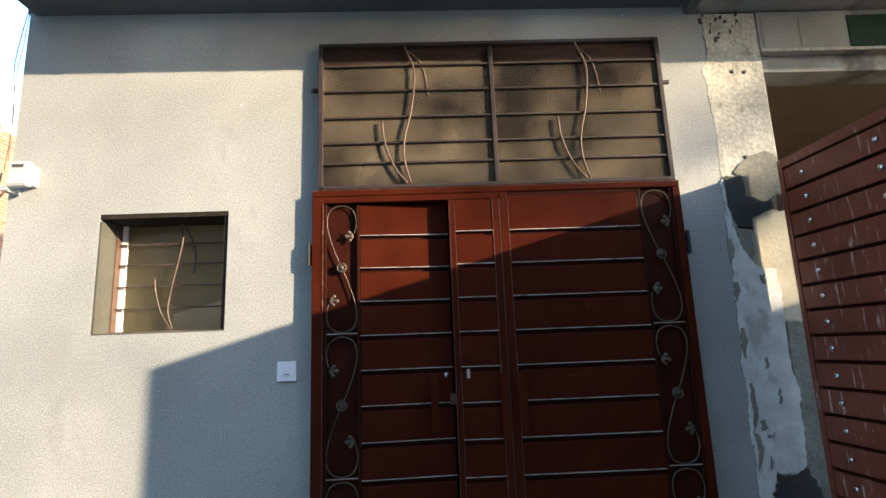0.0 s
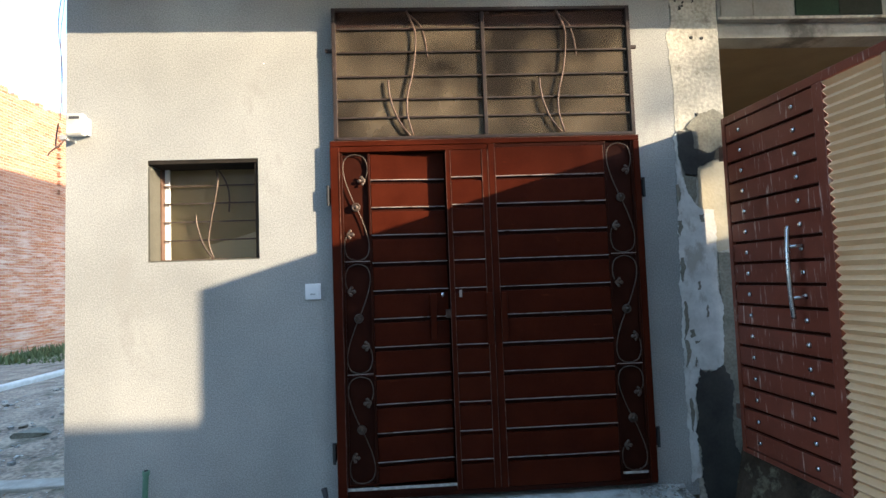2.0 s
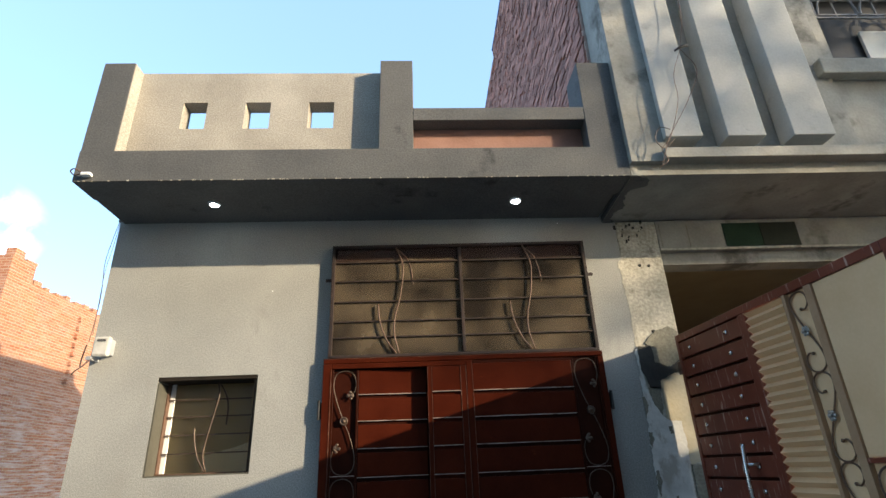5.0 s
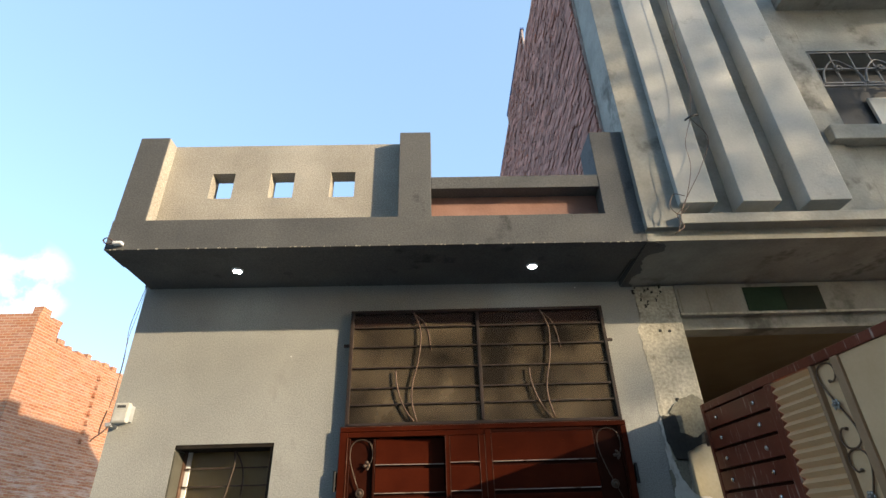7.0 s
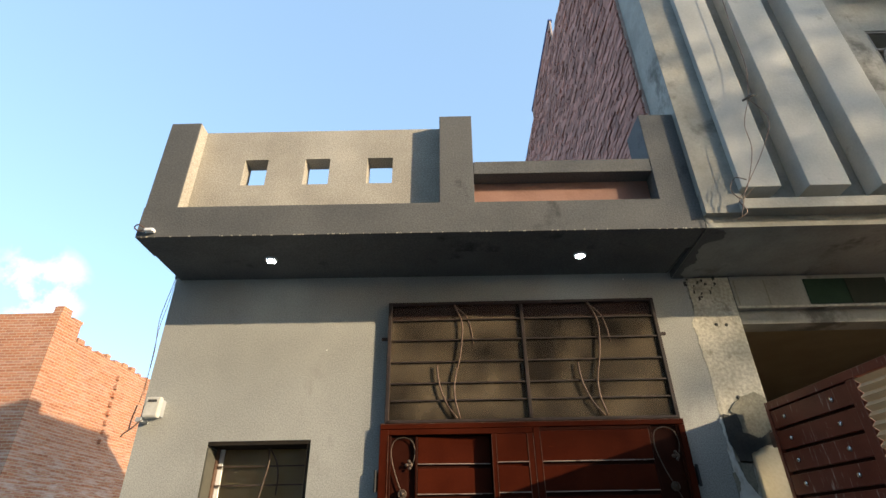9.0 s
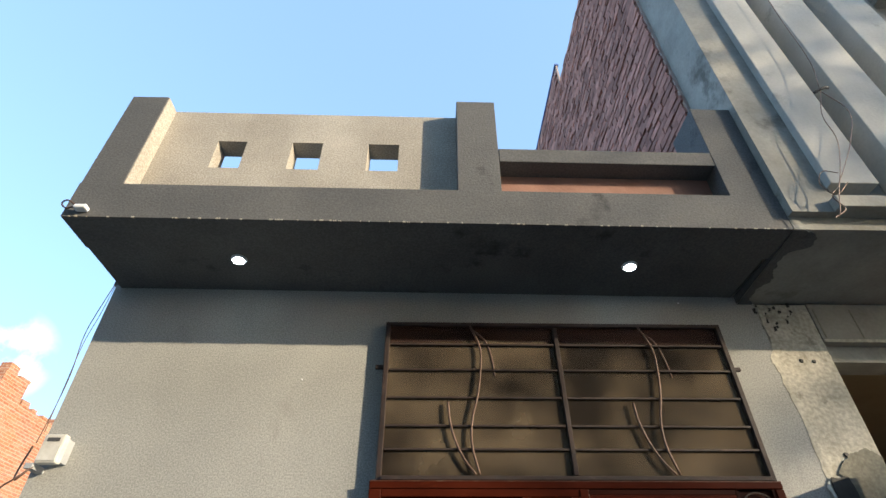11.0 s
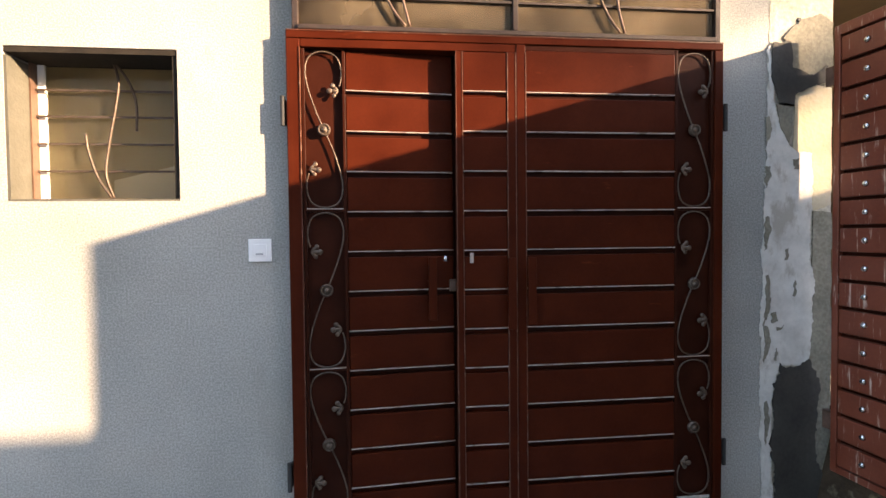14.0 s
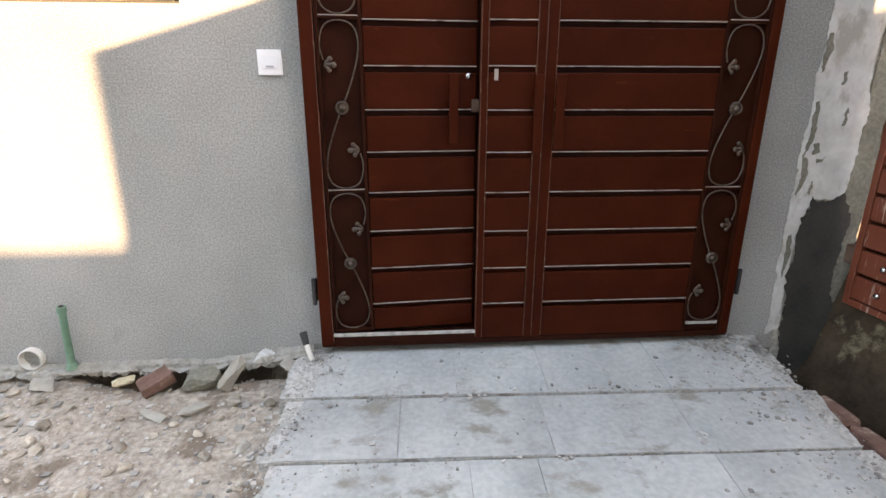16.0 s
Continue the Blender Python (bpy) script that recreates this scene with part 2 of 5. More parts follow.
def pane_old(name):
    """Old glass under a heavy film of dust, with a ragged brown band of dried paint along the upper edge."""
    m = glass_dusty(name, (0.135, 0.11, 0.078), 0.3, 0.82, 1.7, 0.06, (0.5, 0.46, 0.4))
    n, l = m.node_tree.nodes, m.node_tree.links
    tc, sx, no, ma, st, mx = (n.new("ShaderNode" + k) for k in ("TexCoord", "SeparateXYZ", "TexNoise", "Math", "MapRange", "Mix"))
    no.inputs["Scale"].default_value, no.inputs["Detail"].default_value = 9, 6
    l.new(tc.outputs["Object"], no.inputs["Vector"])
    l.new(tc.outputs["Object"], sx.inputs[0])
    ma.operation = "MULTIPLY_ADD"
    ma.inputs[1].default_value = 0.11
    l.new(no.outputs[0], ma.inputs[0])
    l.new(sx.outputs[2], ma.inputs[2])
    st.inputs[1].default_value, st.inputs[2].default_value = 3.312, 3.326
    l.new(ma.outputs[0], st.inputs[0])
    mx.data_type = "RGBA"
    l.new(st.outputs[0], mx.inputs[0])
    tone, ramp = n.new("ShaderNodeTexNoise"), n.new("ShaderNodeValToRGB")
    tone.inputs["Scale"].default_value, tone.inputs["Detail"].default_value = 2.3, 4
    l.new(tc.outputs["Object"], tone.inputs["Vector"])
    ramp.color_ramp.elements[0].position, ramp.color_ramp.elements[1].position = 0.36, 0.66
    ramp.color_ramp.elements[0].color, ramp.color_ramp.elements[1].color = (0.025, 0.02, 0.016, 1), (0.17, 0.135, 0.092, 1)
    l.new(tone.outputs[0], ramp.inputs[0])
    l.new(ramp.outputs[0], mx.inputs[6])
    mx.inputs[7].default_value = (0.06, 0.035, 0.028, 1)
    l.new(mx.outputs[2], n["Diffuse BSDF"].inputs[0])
    return m


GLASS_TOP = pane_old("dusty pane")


# ---- building helpers ----
INV = {}


def thing(name, at, label, category, group="", kind="", turn=0.0, local=False):
    ob = new(name)
    ob.matrix_basis = pose(*at, 0, 0, turn)
    INV[ob] = Matrix() if local else pose(*at, 0, 0, turn).inverted()
    ob.empty_display_size = 0.1
    return tagged(ob, label, category, group, kind)


def mesh_ob(name, bm, material, smooth=False):
    me = bpy.data.meshes.new(name)
    bmesh.ops.recalc_face_normals(bm, faces=bm.faces[:])
    bm.to_mesh(me)
    bm.free()
    me.materials.append(material)
    if smooth:
        for p in me.polygons:
            p.use_smooth = True
    return new(name, me)


def part(name, bm, material, parent, label="", smooth=False):
    ob = mesh_ob(name, bm, material, smooth)
    ob.parent = parent
    ob.matrix_parent_inverse = INV.get(parent, Matrix())
    return tagged(ob, label)


def solid(name, bm, material, label, category="", kind="structure", smooth=False):
    return tagged(mesh_ob(name, bm, material, smooth), label, category, "", kind)


def box(bm, x0, x1, y0, y1, z0, z1, bevel=0.0):
    r = bmesh.ops.create_cube(bm, size=1.0, matrix=Matrix.LocRotScale(((x0 + x1) / 2, (y0 + y1) / 2, (z0 + z1) / 2), None, (x1 - x0, y1 - y0, z1 - z0)))
    if bevel:
        edges = {e for v in r["verts"] for e in v.link_edges}
        bmesh.ops.bevel(bm, geom=list(edges), offset=bevel, segments=2, profile=0.5, affect="EDGES")
    return bm


def boxes(*rows, bevel=0.0):
    bm = bmesh.new()
    for r in rows:
        box(bm, *r, bevel=bevel)
    return bm


def cyl(bm, a, b, r0, r1=None, seg=14):
    a, b = Vector(a), Vector(b)
    q = (b - a).to_track_quat("Z", "Y")
    bmesh.ops.create_cone(bm, cap_ends=True, segments=seg, radius1=r0, radius2=r0 if r1 is None else r1, depth=(b - a).length,
                          matrix=Matrix.LocRotScale((a + b) / 2, q, None))
    return bm


def smooth_line(points, steps=6):
    """Catmull-Rom points through the given ones."""
    p = [Vector(q) for q in points]
    p = [2 * p[0] - p[1]] + p + [2 * p[-1] - p[-2]]
    out = []
    for i in range(1, len(p) - 2):
        for k in range(steps):
            t = k / steps
            out.append(0.5 * (2 * p[i] + (p[i + 1] - p[i - 1]) * t + (2 * p[i - 1] - 5 * p[i] + 4 * p[i + 1] - p[i + 2]) * t * t
                              + (3 * p[i] - p[i - 1] - 3 * p[i + 1] + p[i + 2]) * t ** 3))
    return out + [p[-2]]


def tube(bm, points, r, seg=8, steps=6, r_end=None):
    """A round bar along a smooth line, tapering to r_end."""
    pts = smooth_line(points, steps)
    rings, up = [], Vector((0.3, 0.9, 0.2)).normalized()
    for i, p in enumerate(pts):
        d = (pts[min(i + 1, len(pts) - 1)] - pts[max(i - 1, 0)]).normalized()
        u = (up - up.dot(d) * d).normalized()
        v = d.cross(u)
        up = u
        f = i / (len(pts) - 1)
        rad = r if r_end is None else r + (r_end - r) * f
        rings.append([bm.verts.new(p + rad * (math.cos(2 * math.pi * k / seg) * u + math.sin(2 * math.pi * k / seg) * v)) for k in range(seg)])
    for a, b in zip(rings, rings[1:]):
        for k in range(seg):
            bm.faces.new((a[k], a[(k + 1) % seg], b[(k + 1) % seg], b[k]))
    bm.faces.new(rings[0][::-1])
    bm.faces.new(rings[-1])
    return bm


def rough_edges(bm, amount, seed=0.0):
    """Slight unevenness, so that no edge is dead straight."""
    for v in bm.verts:
        v.co += amount * noise.noise_vector(v.co * 7.0 + Vector((seed, 0, 0)))
    return bm


def wall_grid(x0, x1, z0, z1, holes, y_front, y_back, cell=0.12):
    """An upright wall along x with rectangular holes through it, front and back faces, reveals included."""
    bm = bmesh.new()
    xs, zs = {x0, x1}, {z0, z1}
    for h in holes:
        xs |= {h[0], h[1]}
        zs |= {h[2], h[3]}
    xs, zs = sorted(xs), sorted(zs)
    fill = {}
    for i in range(len(xs) - 1):
        for k in range(len(zs) - 1):
            cx, cz = (xs[i] + xs[i + 1]) / 2, (zs[k] + zs[k + 1]) / 2
            fill[i, k] = not any(h[0] < cx < h[1] and h[2] < cz < h[3] for h in holes)
    vert = {}

    def v(i, k, y):
        if (i, k, y) not in vert:
            vert[i, k, y] = bm.verts.new((xs[i], y, zs[k]))
        return vert[i, k, y]

    for (i, k), f in fill.items():
        if not f:
            continue
        for y in (y_front, y_back):
            bm.faces.new([v(i, k, y), v(i + 1, k, y), v(i + 1, k + 1, y), v(i, k + 1, y)])
        for (di, dk), (a, b) in {(-1, 0): ((0, 0), (0, 1)), (1, 0): ((1, 0), (1, 1)), (0, -1): ((0, 0), (1, 0)), (0, 1): ((0, 1), (1, 1))}.items():
            if not fill.get((i + di, k + dk), False):
                p, q = (i + a[0], k + a[1]), (i + b[0], k + b[1])
                bm.faces.new([v(*p, y_front), v(*q, y_front), v(*q, y_back), v(*p, y_back)])
    return bm


# ---- the grey house: structure ----
solid("wall_front", wall_grid(-2.93, 1.41, -0.13, 3.70, [(-2.38, -1.622, 1.64, 2.352), (-1.07, 1.07, -0.13, 3.40)], 0.0, 0.23),
      RENDER_WALL, "front wall of grey textured cement render")
solid("wall_side", boxes((-2.93, -2.70, 0.232, 7.5, -0.5, 3.70)), RENDER_WALL, "side wall of grey cement render")
solid("wall_back", boxes((-2.69, 1.15, 7.3, 7.5, -0.5, 3.70)), RENDER_WALL, "plain rear wall of the house")
solid("floor", boxes((-2.69, 1.15, 0.24, 7.29, -0.4, -0.06)), CONCRETE, "plain grey floor inside the house")


def slab_drop(x):
    """How far the projecting slab sinks below level, more towards the neighbour."""
    return 0.025 + 0.007 * (x + 0.8)


bm = boxes((-2.89, 1.27, -0.735, 0.0, 3.69, 3.93), (-2.95, 1.27, 0.001, 7.6, 3.702, 3.93))
for v in bm.verts:
    if v.co.y < 0.0005:
        v.co.z -= slab_drop(v.co.x)
solid("ceiling", bm, DARK_PAINT, "projecting concrete slab with dark grey soffit")
solid("wall_inner", boxes((-1.30, -1.18, 0.24, 3.0, -0.05, 3.69), (-2.69, 1.15, 3.0, 3.12, -0.05, 3.69)), BEIGE, "beige inner walls behind the openings")

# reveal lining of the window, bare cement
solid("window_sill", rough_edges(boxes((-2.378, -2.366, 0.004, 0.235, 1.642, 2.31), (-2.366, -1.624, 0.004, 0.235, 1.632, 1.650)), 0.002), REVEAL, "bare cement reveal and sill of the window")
# Head and right jamb are coloured near black to stand for shade.
solid("window_lintel", rough_edges(boxes((-2.378, -1.624, 0.006, 0.235, 2.325, 2.3515), (-1.648, -1.6235, 0.012, 0.235, 1.652, 2.324)), 0.002), REVEAL_SHADE, "window lintel and jamb lining with shade put into the colour")

# parapet on the slab
par = thing("parapet", (-0.8, -0.6, 3.93), "dark grey roof parapet with piers and a cream panel of three square holes", "parapet", kind="structure")
part("kerb_beam", rough_edges(boxes((-2.89, 1.30, -0.738, -0.45, 3.682, 3.946), bevel=0.0015), 0.003), DARK_PAINT, par)
bm = bmesh.new()
chips = random.Random(5)
for _ in range(70):
    x, w = chips.uniform(-2.86, 1.24), chips.uniform(0.003, 0.014)
    box(bm, x, x + w, -0.7415, -0.735, 3.679 + chips.uniform(-0.001, 0.001), 3.684 + chips.uniform(0, 0.006))
part("chipped_edge", rough_edges(bm, 0.002), MORTAR, par, "pale chips along the lower edge")
for x0, x1, d in ((-2.885, -2.642, 0), (-0.64, -0.375, 0.025), (1.015, 1.295, 0)):
    part("pier", rough_edges(boxes((x0, x1, -0.7375, -0.42, 3.944, 4.795 + d), bevel=0.003), 0.003), DARK_PAINT, par)
part("mortar_cap", rough_edges(boxes((-2.86, -2.69, -0.68, -0.5, 4.796, 4.812), bevel=0.005), 0.006), MORTAR, par)
part("pier_lining", boxes((-2.6415, -2.637, -0.732, -0.612, 3.948, 4.793)), PANEL, par, "cream grey inner face of the corner pier")
part("pierced_panel", wall_grid(-2.641, -0.641, 3.946, 4.80, [(-2.26, -2.065, 4.235, 4.495), (-1.757, -1.55, 4.235, 4.495), (-1.24, -1.03, 4.235, 4.495)], -0.61, -0.47),
     PANEL, par, "cream cement panel with three square holes")
part("top_rail", rough_edges(boxes((-0.374, 1.014, -0.734, -0.5, 4.215, 4.335), bevel=0.005), 0.002), DARK_PAINT, par)
part("recessed_panel", boxes((-0.374, 1.014, -0.60, -0.5, 3.946, 4.214)), PINK, par, "pinkish brown recessed panel")

par.location.z -= 0.025
par.rotation_euler[1] = 0.007

# soffit lamps
def downlight(x, y, z):
    t = thing("downlight", (x, y, z), "small round white recessed lamp glowing in the soffit", "lamp", "soffit lamps")
    bm = bmesh.new()
    cyl(bm, (x, y, z), (x, y, z - 0.012), 0.05, 0.045, 24)
    part("trim_ring", bm, WHITE, t)
    bm = bmesh.new()
    cyl(bm, (x, y, z - 0.012), (x, y, z - 0.017), 0.035, 0.033, 24)
    part("diffuser", bm, LED, t, "glowing white diffuser")

for lx in (-2.0, 0.46):
    downlight(lx, -0.35, 3.689 - slab_drop(lx))


# ---- main gate ----
PITCH, Z0 = 0.195, 0.215
GROOVES = [Z0 + PITCH * k for k in range(12)]


def board_rows(parent, x0, x1, y, z_low, z_top, m=None):
    """Raised boards between shadow grooves, each with a worn lip below it, pale to paint a highlight."""
    edges = [z_low] + GROOVES[:11] + [z_top]
    for a, b in zip(edges, edges[1:]):
        bm = boxes((x0, x1, y - 0.02, y, a + (0.006 if a > z_low else 0), b - 0.026 if b < z_top else b), bevel=0.004)
        if m:
            bm.transform(m)
        part("board", bm, GATE_RED, parent)
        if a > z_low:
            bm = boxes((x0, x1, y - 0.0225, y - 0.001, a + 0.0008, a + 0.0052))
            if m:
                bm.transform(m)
            part("lip", bm, GATE_EDGE, parent, "worn lower edge, paled for a painted highlight")


def leaf_sprig(bm, c, flip, size=0.062):
    """Three small cast leaves with a curl."""
    for ang, s in ((-50, 0.8), (-5, 1.0), (40, 0.85)):
        a = radians(ang if flip > 0 else 180 - ang)
        d = Vector((math.cos(a), 0, math.sin(a)))
        side = Vector((-d.z, 0, d.x))
        turn = Matrix((d, Vector((0, 1, 0)), side)).transposed().to_4x4()
        for reach, long_r, wide_r in ((0.34, 0.36, 0.15), (0.66, 0.24, 0.22)):
            bmesh.ops.create_icosphere(bm, subdivisions=2, radius=size * s, matrix=Matrix.Translation(c + d * size * reach * s + Vector((0, -0.004 * reach, 0))) @ turn @ Matrix.Diagonal((long_r, 0.12, wide_r, 1)))


def scroll(parent, xc, half, y, z_low, z_top, flip, m=None, iron=None):
    """One S scroll with a rosette in the middle and a sprig of leaves at each end."""
    arc = [(0.86, 0.225), (0.97, 0.18), (0.99, 0.115), (0.72, 0.036), (0.0, 0.006), (-0.72, 0.036), (-0.99, 0.12), (-0.88, 0.23), (-0.45, 0.38)]
    uv = arc + [(0, 0.5)] + [(-u, 1 - v) for u, v in reversed(arc)]
    h = z_top - z_low
    bm = tube(bmesh.new(), [(xc + flip * u * half, y, z_top - v * h) for u, v in uv], 0.0038, 8, 6)
    bits = [("scroll_bar", bm, iron or IRON_LIGHT)]
    bm = bmesh.new()
    c = Vector((xc, y - 0.006, (z_low + z_top) / 2))
    cyl(bm, c + Vector((0, 0.008, 0)), c + Vector((0, -0.004, 0)), 0.032, 0.028, 20)
    bmesh.ops.create_icosphere(bm, subdivisions=2, radius=0.013, matrix=Matrix.Translation(c + Vector((0, -0.006, 0))))
    for r, dy in ((0.025, -0.006),):
        tube(bm, [c + Vector((r * math.cos(k * math.pi / 6), dy, r * math.sin(k * math.pi / 6))) for k in range(13)], 0.004, 6, 2)
    bits.append(("rosette", bm, iron or IRON_LIGHT))
    for u, v, f in ((0.82, 0.25, -flip), (-0.82, 0.75, flip)):
        bm = bmesh.new()
        leaf_sprig(bm, Vector((xc + flip * u * half, y - 0.004, z_top - v * h)), f)
        bits.append(("leaf_sprig", bm, iron or IRON_LIGHT))
    for n, b, mt in bits:
        if m:
            b.transform(m)
        part(n, b, mt, parent, smooth=True)


SCUFF = surf("scuffed bare metal", (0.25, 0.23, 0.2), (0.6, 0.57, 0.53), 30, 0.6, 0.4, 80)
gate = thing("entrance_gate", (0, -0.07, 0), "red brown steel double gate with scrollwork and a wicket door ajar", "gate")
GY = -0.10
# fixed outer frame
part("frame_post", boxes((-1.11, -1.046, GY, 0.02, 0.0, 2.40), bevel=0.004), GATE_RED, gate)
part("frame_post", boxes((1.046, 1.092, GY, 0.02, 0.0, 2.40), bevel=0.004), GATE_RED, gate)
part("frame_head", boxes((-1.11, 1.092, GY, 0.02, 2.402, 2.44), bevel=0.004), GATE_RED, gate)
part("head_rail", boxes((-1.045, 0.0, GY + 0.004, -0.01, 2.362, 2.400), bevel=0.003), GATE_RED, gate)
part("threshold_rail", boxes((-1.045, -0.305, GY + 0.002, -0.02, 0.02, 0.05), bevel=0.003), GATE_DARK, gate)
part("scuffed_strip", rough_edges(boxes((-1.045, -0.305, GY - 0.001, GY + 0.012, 0.0505, 0.066)), 0.0015), SCUFF, gate, "scuffed bare strip on the bottom rail")
# Dark strips added behind the wicket's gaps to hide the lit interior.
part("gap_backing", boxes((-0.37, -0.28, 0.004, 0.014, 0.02, 2.40), (-1.04, -0.371, 0.004, 0.014, 2.32, 2.40)), GATE_DARK, gate)
for x in (-1.0475, -0.3035, -0.272, -0.0475, -0.006, 0.0445):
    part("worn_edge", boxes((x - 0.0018, x + 0.0018, GY - 0.0045, GY + 0.012, 0.03, 2.36)), GATE_WORN, gate, "chipped pale edge")
part("worn_edge", rough_edges(boxes((-1.108, 1.09, GY - 0.003, GY + 0.02, 2.436, 2.4405)), 0.0008), GATE_WORN, gate, "chipped pale edge")
part("bottom_rail", boxes((-1.109, 1.09, GY + 0.006, -0.02, -0.012, 0.019), bevel=0.003), GATE_DARK, gate)

# wicket door, hinged at its left edge and slightly ajar
WK = Matrix.Translation((-1.043, -0.085, 0)) @ Matrix.Rotation(radians(4.6), 4, "Z") @ Matrix.Translation((1.043, 0.085, 0))
bm = boxes((-1.043, -0.31, -0.062, -0.05, 0.07, 2.358), (-1.043, -1.028, -0.088, -0.062, 0.07, 2.358), (-0.853, -0.838, -0.09, -0.062, 0.07, 2.358),
           (-1.028, -0.853, -0.088, -0.062, 0.807, 0.823), (-1.028, -0.853, -0.088, -0.062, 1.582, 1.598), (-1.028, -0.853, -0.088, -0.062, 0.07, 0.086), bevel=0.002)
bm.transform(WK)
wicket = part("wicket_door", bm, GATE_DARK, gate, "wicket door standing slightly open inward")
board_rows(wicket, -0.836, -0.312, -0.064, 0.072, 2.356, WK)
for (a, b), f in zip(((0.086, 0.807), (0.823, 1.582), (1.598, 2.352)), (1, -1, 1)):
    scroll(wicket, -0.941, 0.085, -0.084, a, b, f, WK)


def flat_pull(parent, x, y, z0, z1, m=None):
    bm = boxes((x - 0.021, x + 0.021, y - 0.045, y - 0.033, z0, z1), bevel=0.003)
    for z in (z0 + 0.42 * (z1 - z0), z0 + 0.62 * (z1 - z0)):
        cyl(bm, (x - 0.022, y - 0.02, z), (x + 0.022, y - 0.02, z), 0.006, seg=10)
        box(bm, x - 0.008, x + 0.008, y - 0.034, y, z - 0.008, z + 0.008)
    if m:
        bm.transform(m)
    part("pull_handle", bm, GATE_RED, parent)


flat_pull(wicket, -0.425, -0.08, 1.04, 1.355, WK)
bm = cyl(bmesh.new(), (-0.35, -0.078, 1.345), (-0.35, -0.092, 1.345), 0.016, 0.013, 18)
bm.transform(WK)
part("lock_cylinder", bm, STEEL, wicket, "round steel lock cylinder", True)
bm = boxes((-0.335, -0.30, -0.105, -0.08, 1.18, 1.24), bevel=0.004)
bm.transform(WK)
part("hasp", bm, IRON, wicket)

# fixed part of the left leaf beside the wicket
bm = boxes((-0.303, -0.005, -0.078, -0.04, 0.02, 2.36), (-0.303, -0.272, GY - 0.002, -0.078, 0.02, 2.36), (-0.048, -0.006, GY - 0.002, -0.078, 0.02, 2.36), bevel=0.003)
fixed = part("fixed_leaf", bm, GATE_RED, gate)
board_rows(fixed, -0.270, -0.05, -0.080, 0.022, 2.358)
flat_pull(fixed, -0.038, GY, 0.995, 1.35)
part("latch_plate", rough_edges(boxes((-0.242, -0.224, -0.102, -0.097, 1.325, 1.375)), 0.003), GATE_EDGE, fixed, "small worn pale plate")

# right leaf
bm = boxes((-0.002, 1.044, -0.072, -0.04, 0.02, 2.40), (1.03, 1.044, -0.092, -0.072, 0.02, 2.40), (0.832, 0.847, -0.092, -0.072, 0.02, 2.40),
           (0.847, 1.03, -0.09, -0.072, 0.803, 0.819), (0.847, 1.03, -0.09, -0.072, 1.578, 1.594), (0.847, 1.03, -0.09, -0.072, 0.06, 0.08), (0.044, 0.832, -0.09, -0.072, 2.375, 2.40), bevel=0.002)
leaf_r = part("right_leaf", bm, GATE_DARK, gate)
part("meeting_stile", boxes((-0.002, 0.044, GY - 0.002, -0.073, 0.02, 2.40), bevel=0.003), GATE_RED, leaf_r)
board_rows(leaf_r, 0.046, 0.830, -0.074, 0.022, 2.374)
for (a, b), f in zip(((0.08, 0.803), (0.819, 1.578), (1.594, 2.39)), (1, -1, 1)):
    scroll(leaf_r, 0.939, 0.088, -0.088, a, b, f)
flat_pull(leaf_r, 0.062, GY, 1.015, 1.35)

part("scuffed_strip", rough_edges(boxes((0.849, 1.028, -0.0925, -0.09, 0.062, 0.078)), 0.001), SCUFF, leaf_r, "scuffed bare strip under the scrollwork")
# Pale strips put a highlight on the worn cross rails.
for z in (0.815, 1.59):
    part("lip", boxes((0.848, 1.029, -0.0925, -0.0902, z, z + 0.0045)), GATE_EDGE, leaf_r, "worn edge, paled for a painted highlight")
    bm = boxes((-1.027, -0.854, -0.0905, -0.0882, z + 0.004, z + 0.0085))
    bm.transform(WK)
    part("lip", bm, GATE_EDGE, wicket, "worn edge, paled for a painted highlight")
# hinges on the wall side
for hx, sgn in ((-1.125, -1), (1.108, 1)):
    for z in (0.3, 2.06):
        bm = boxes((hx - 0.005, hx + 0.005, -0.09, -0.03, z - 0.06, z + 0.06), bevel=0.004)
        cyl(bm, (hx + sgn * 0.006, -0.085, z - 0.07), (hx + sgn * 0.006, -0.085, z + 0.07), 0.011, seg=10)
        part("hinge", bm, BLACK, gate, "dark iron hinge")

gate.location.y += 0.035

# ---- transom grille over the gate ----
gr = thing("transom_grille", (0, -0.06, 2.44), "rusty angle iron window grille with bent bars over the gate", "grille")
part("frame", boxes((-1.08, -1.052, -0.092, 0.0, 2.442, 3.40), (1.048, 1.076, -0.092, 0.0, 2.442, 3.40), (-1.052, 1.048, -0.092, 0.0, 3.375, 3.40), (-1.052, 1.048, -0.104, 0.0, 2.442, 2.464),
     bevel=0.003), RUST, gr)
part("mullion", boxes((-0.017, 0.009, -0.095, -0.03, 2.469, 3.364), bevel=0.003), RUST, gr)
for x0, x1 in ((-1.044, -0.021), (0.013, 1.041)):
    for z in (2.605, 2.735, 2.90, 3.075, 3.245):
        part("bar", boxes((x0, x1, -0.09, -0.076, z - 0.0052, z + 0.0052)), RUST, gr)
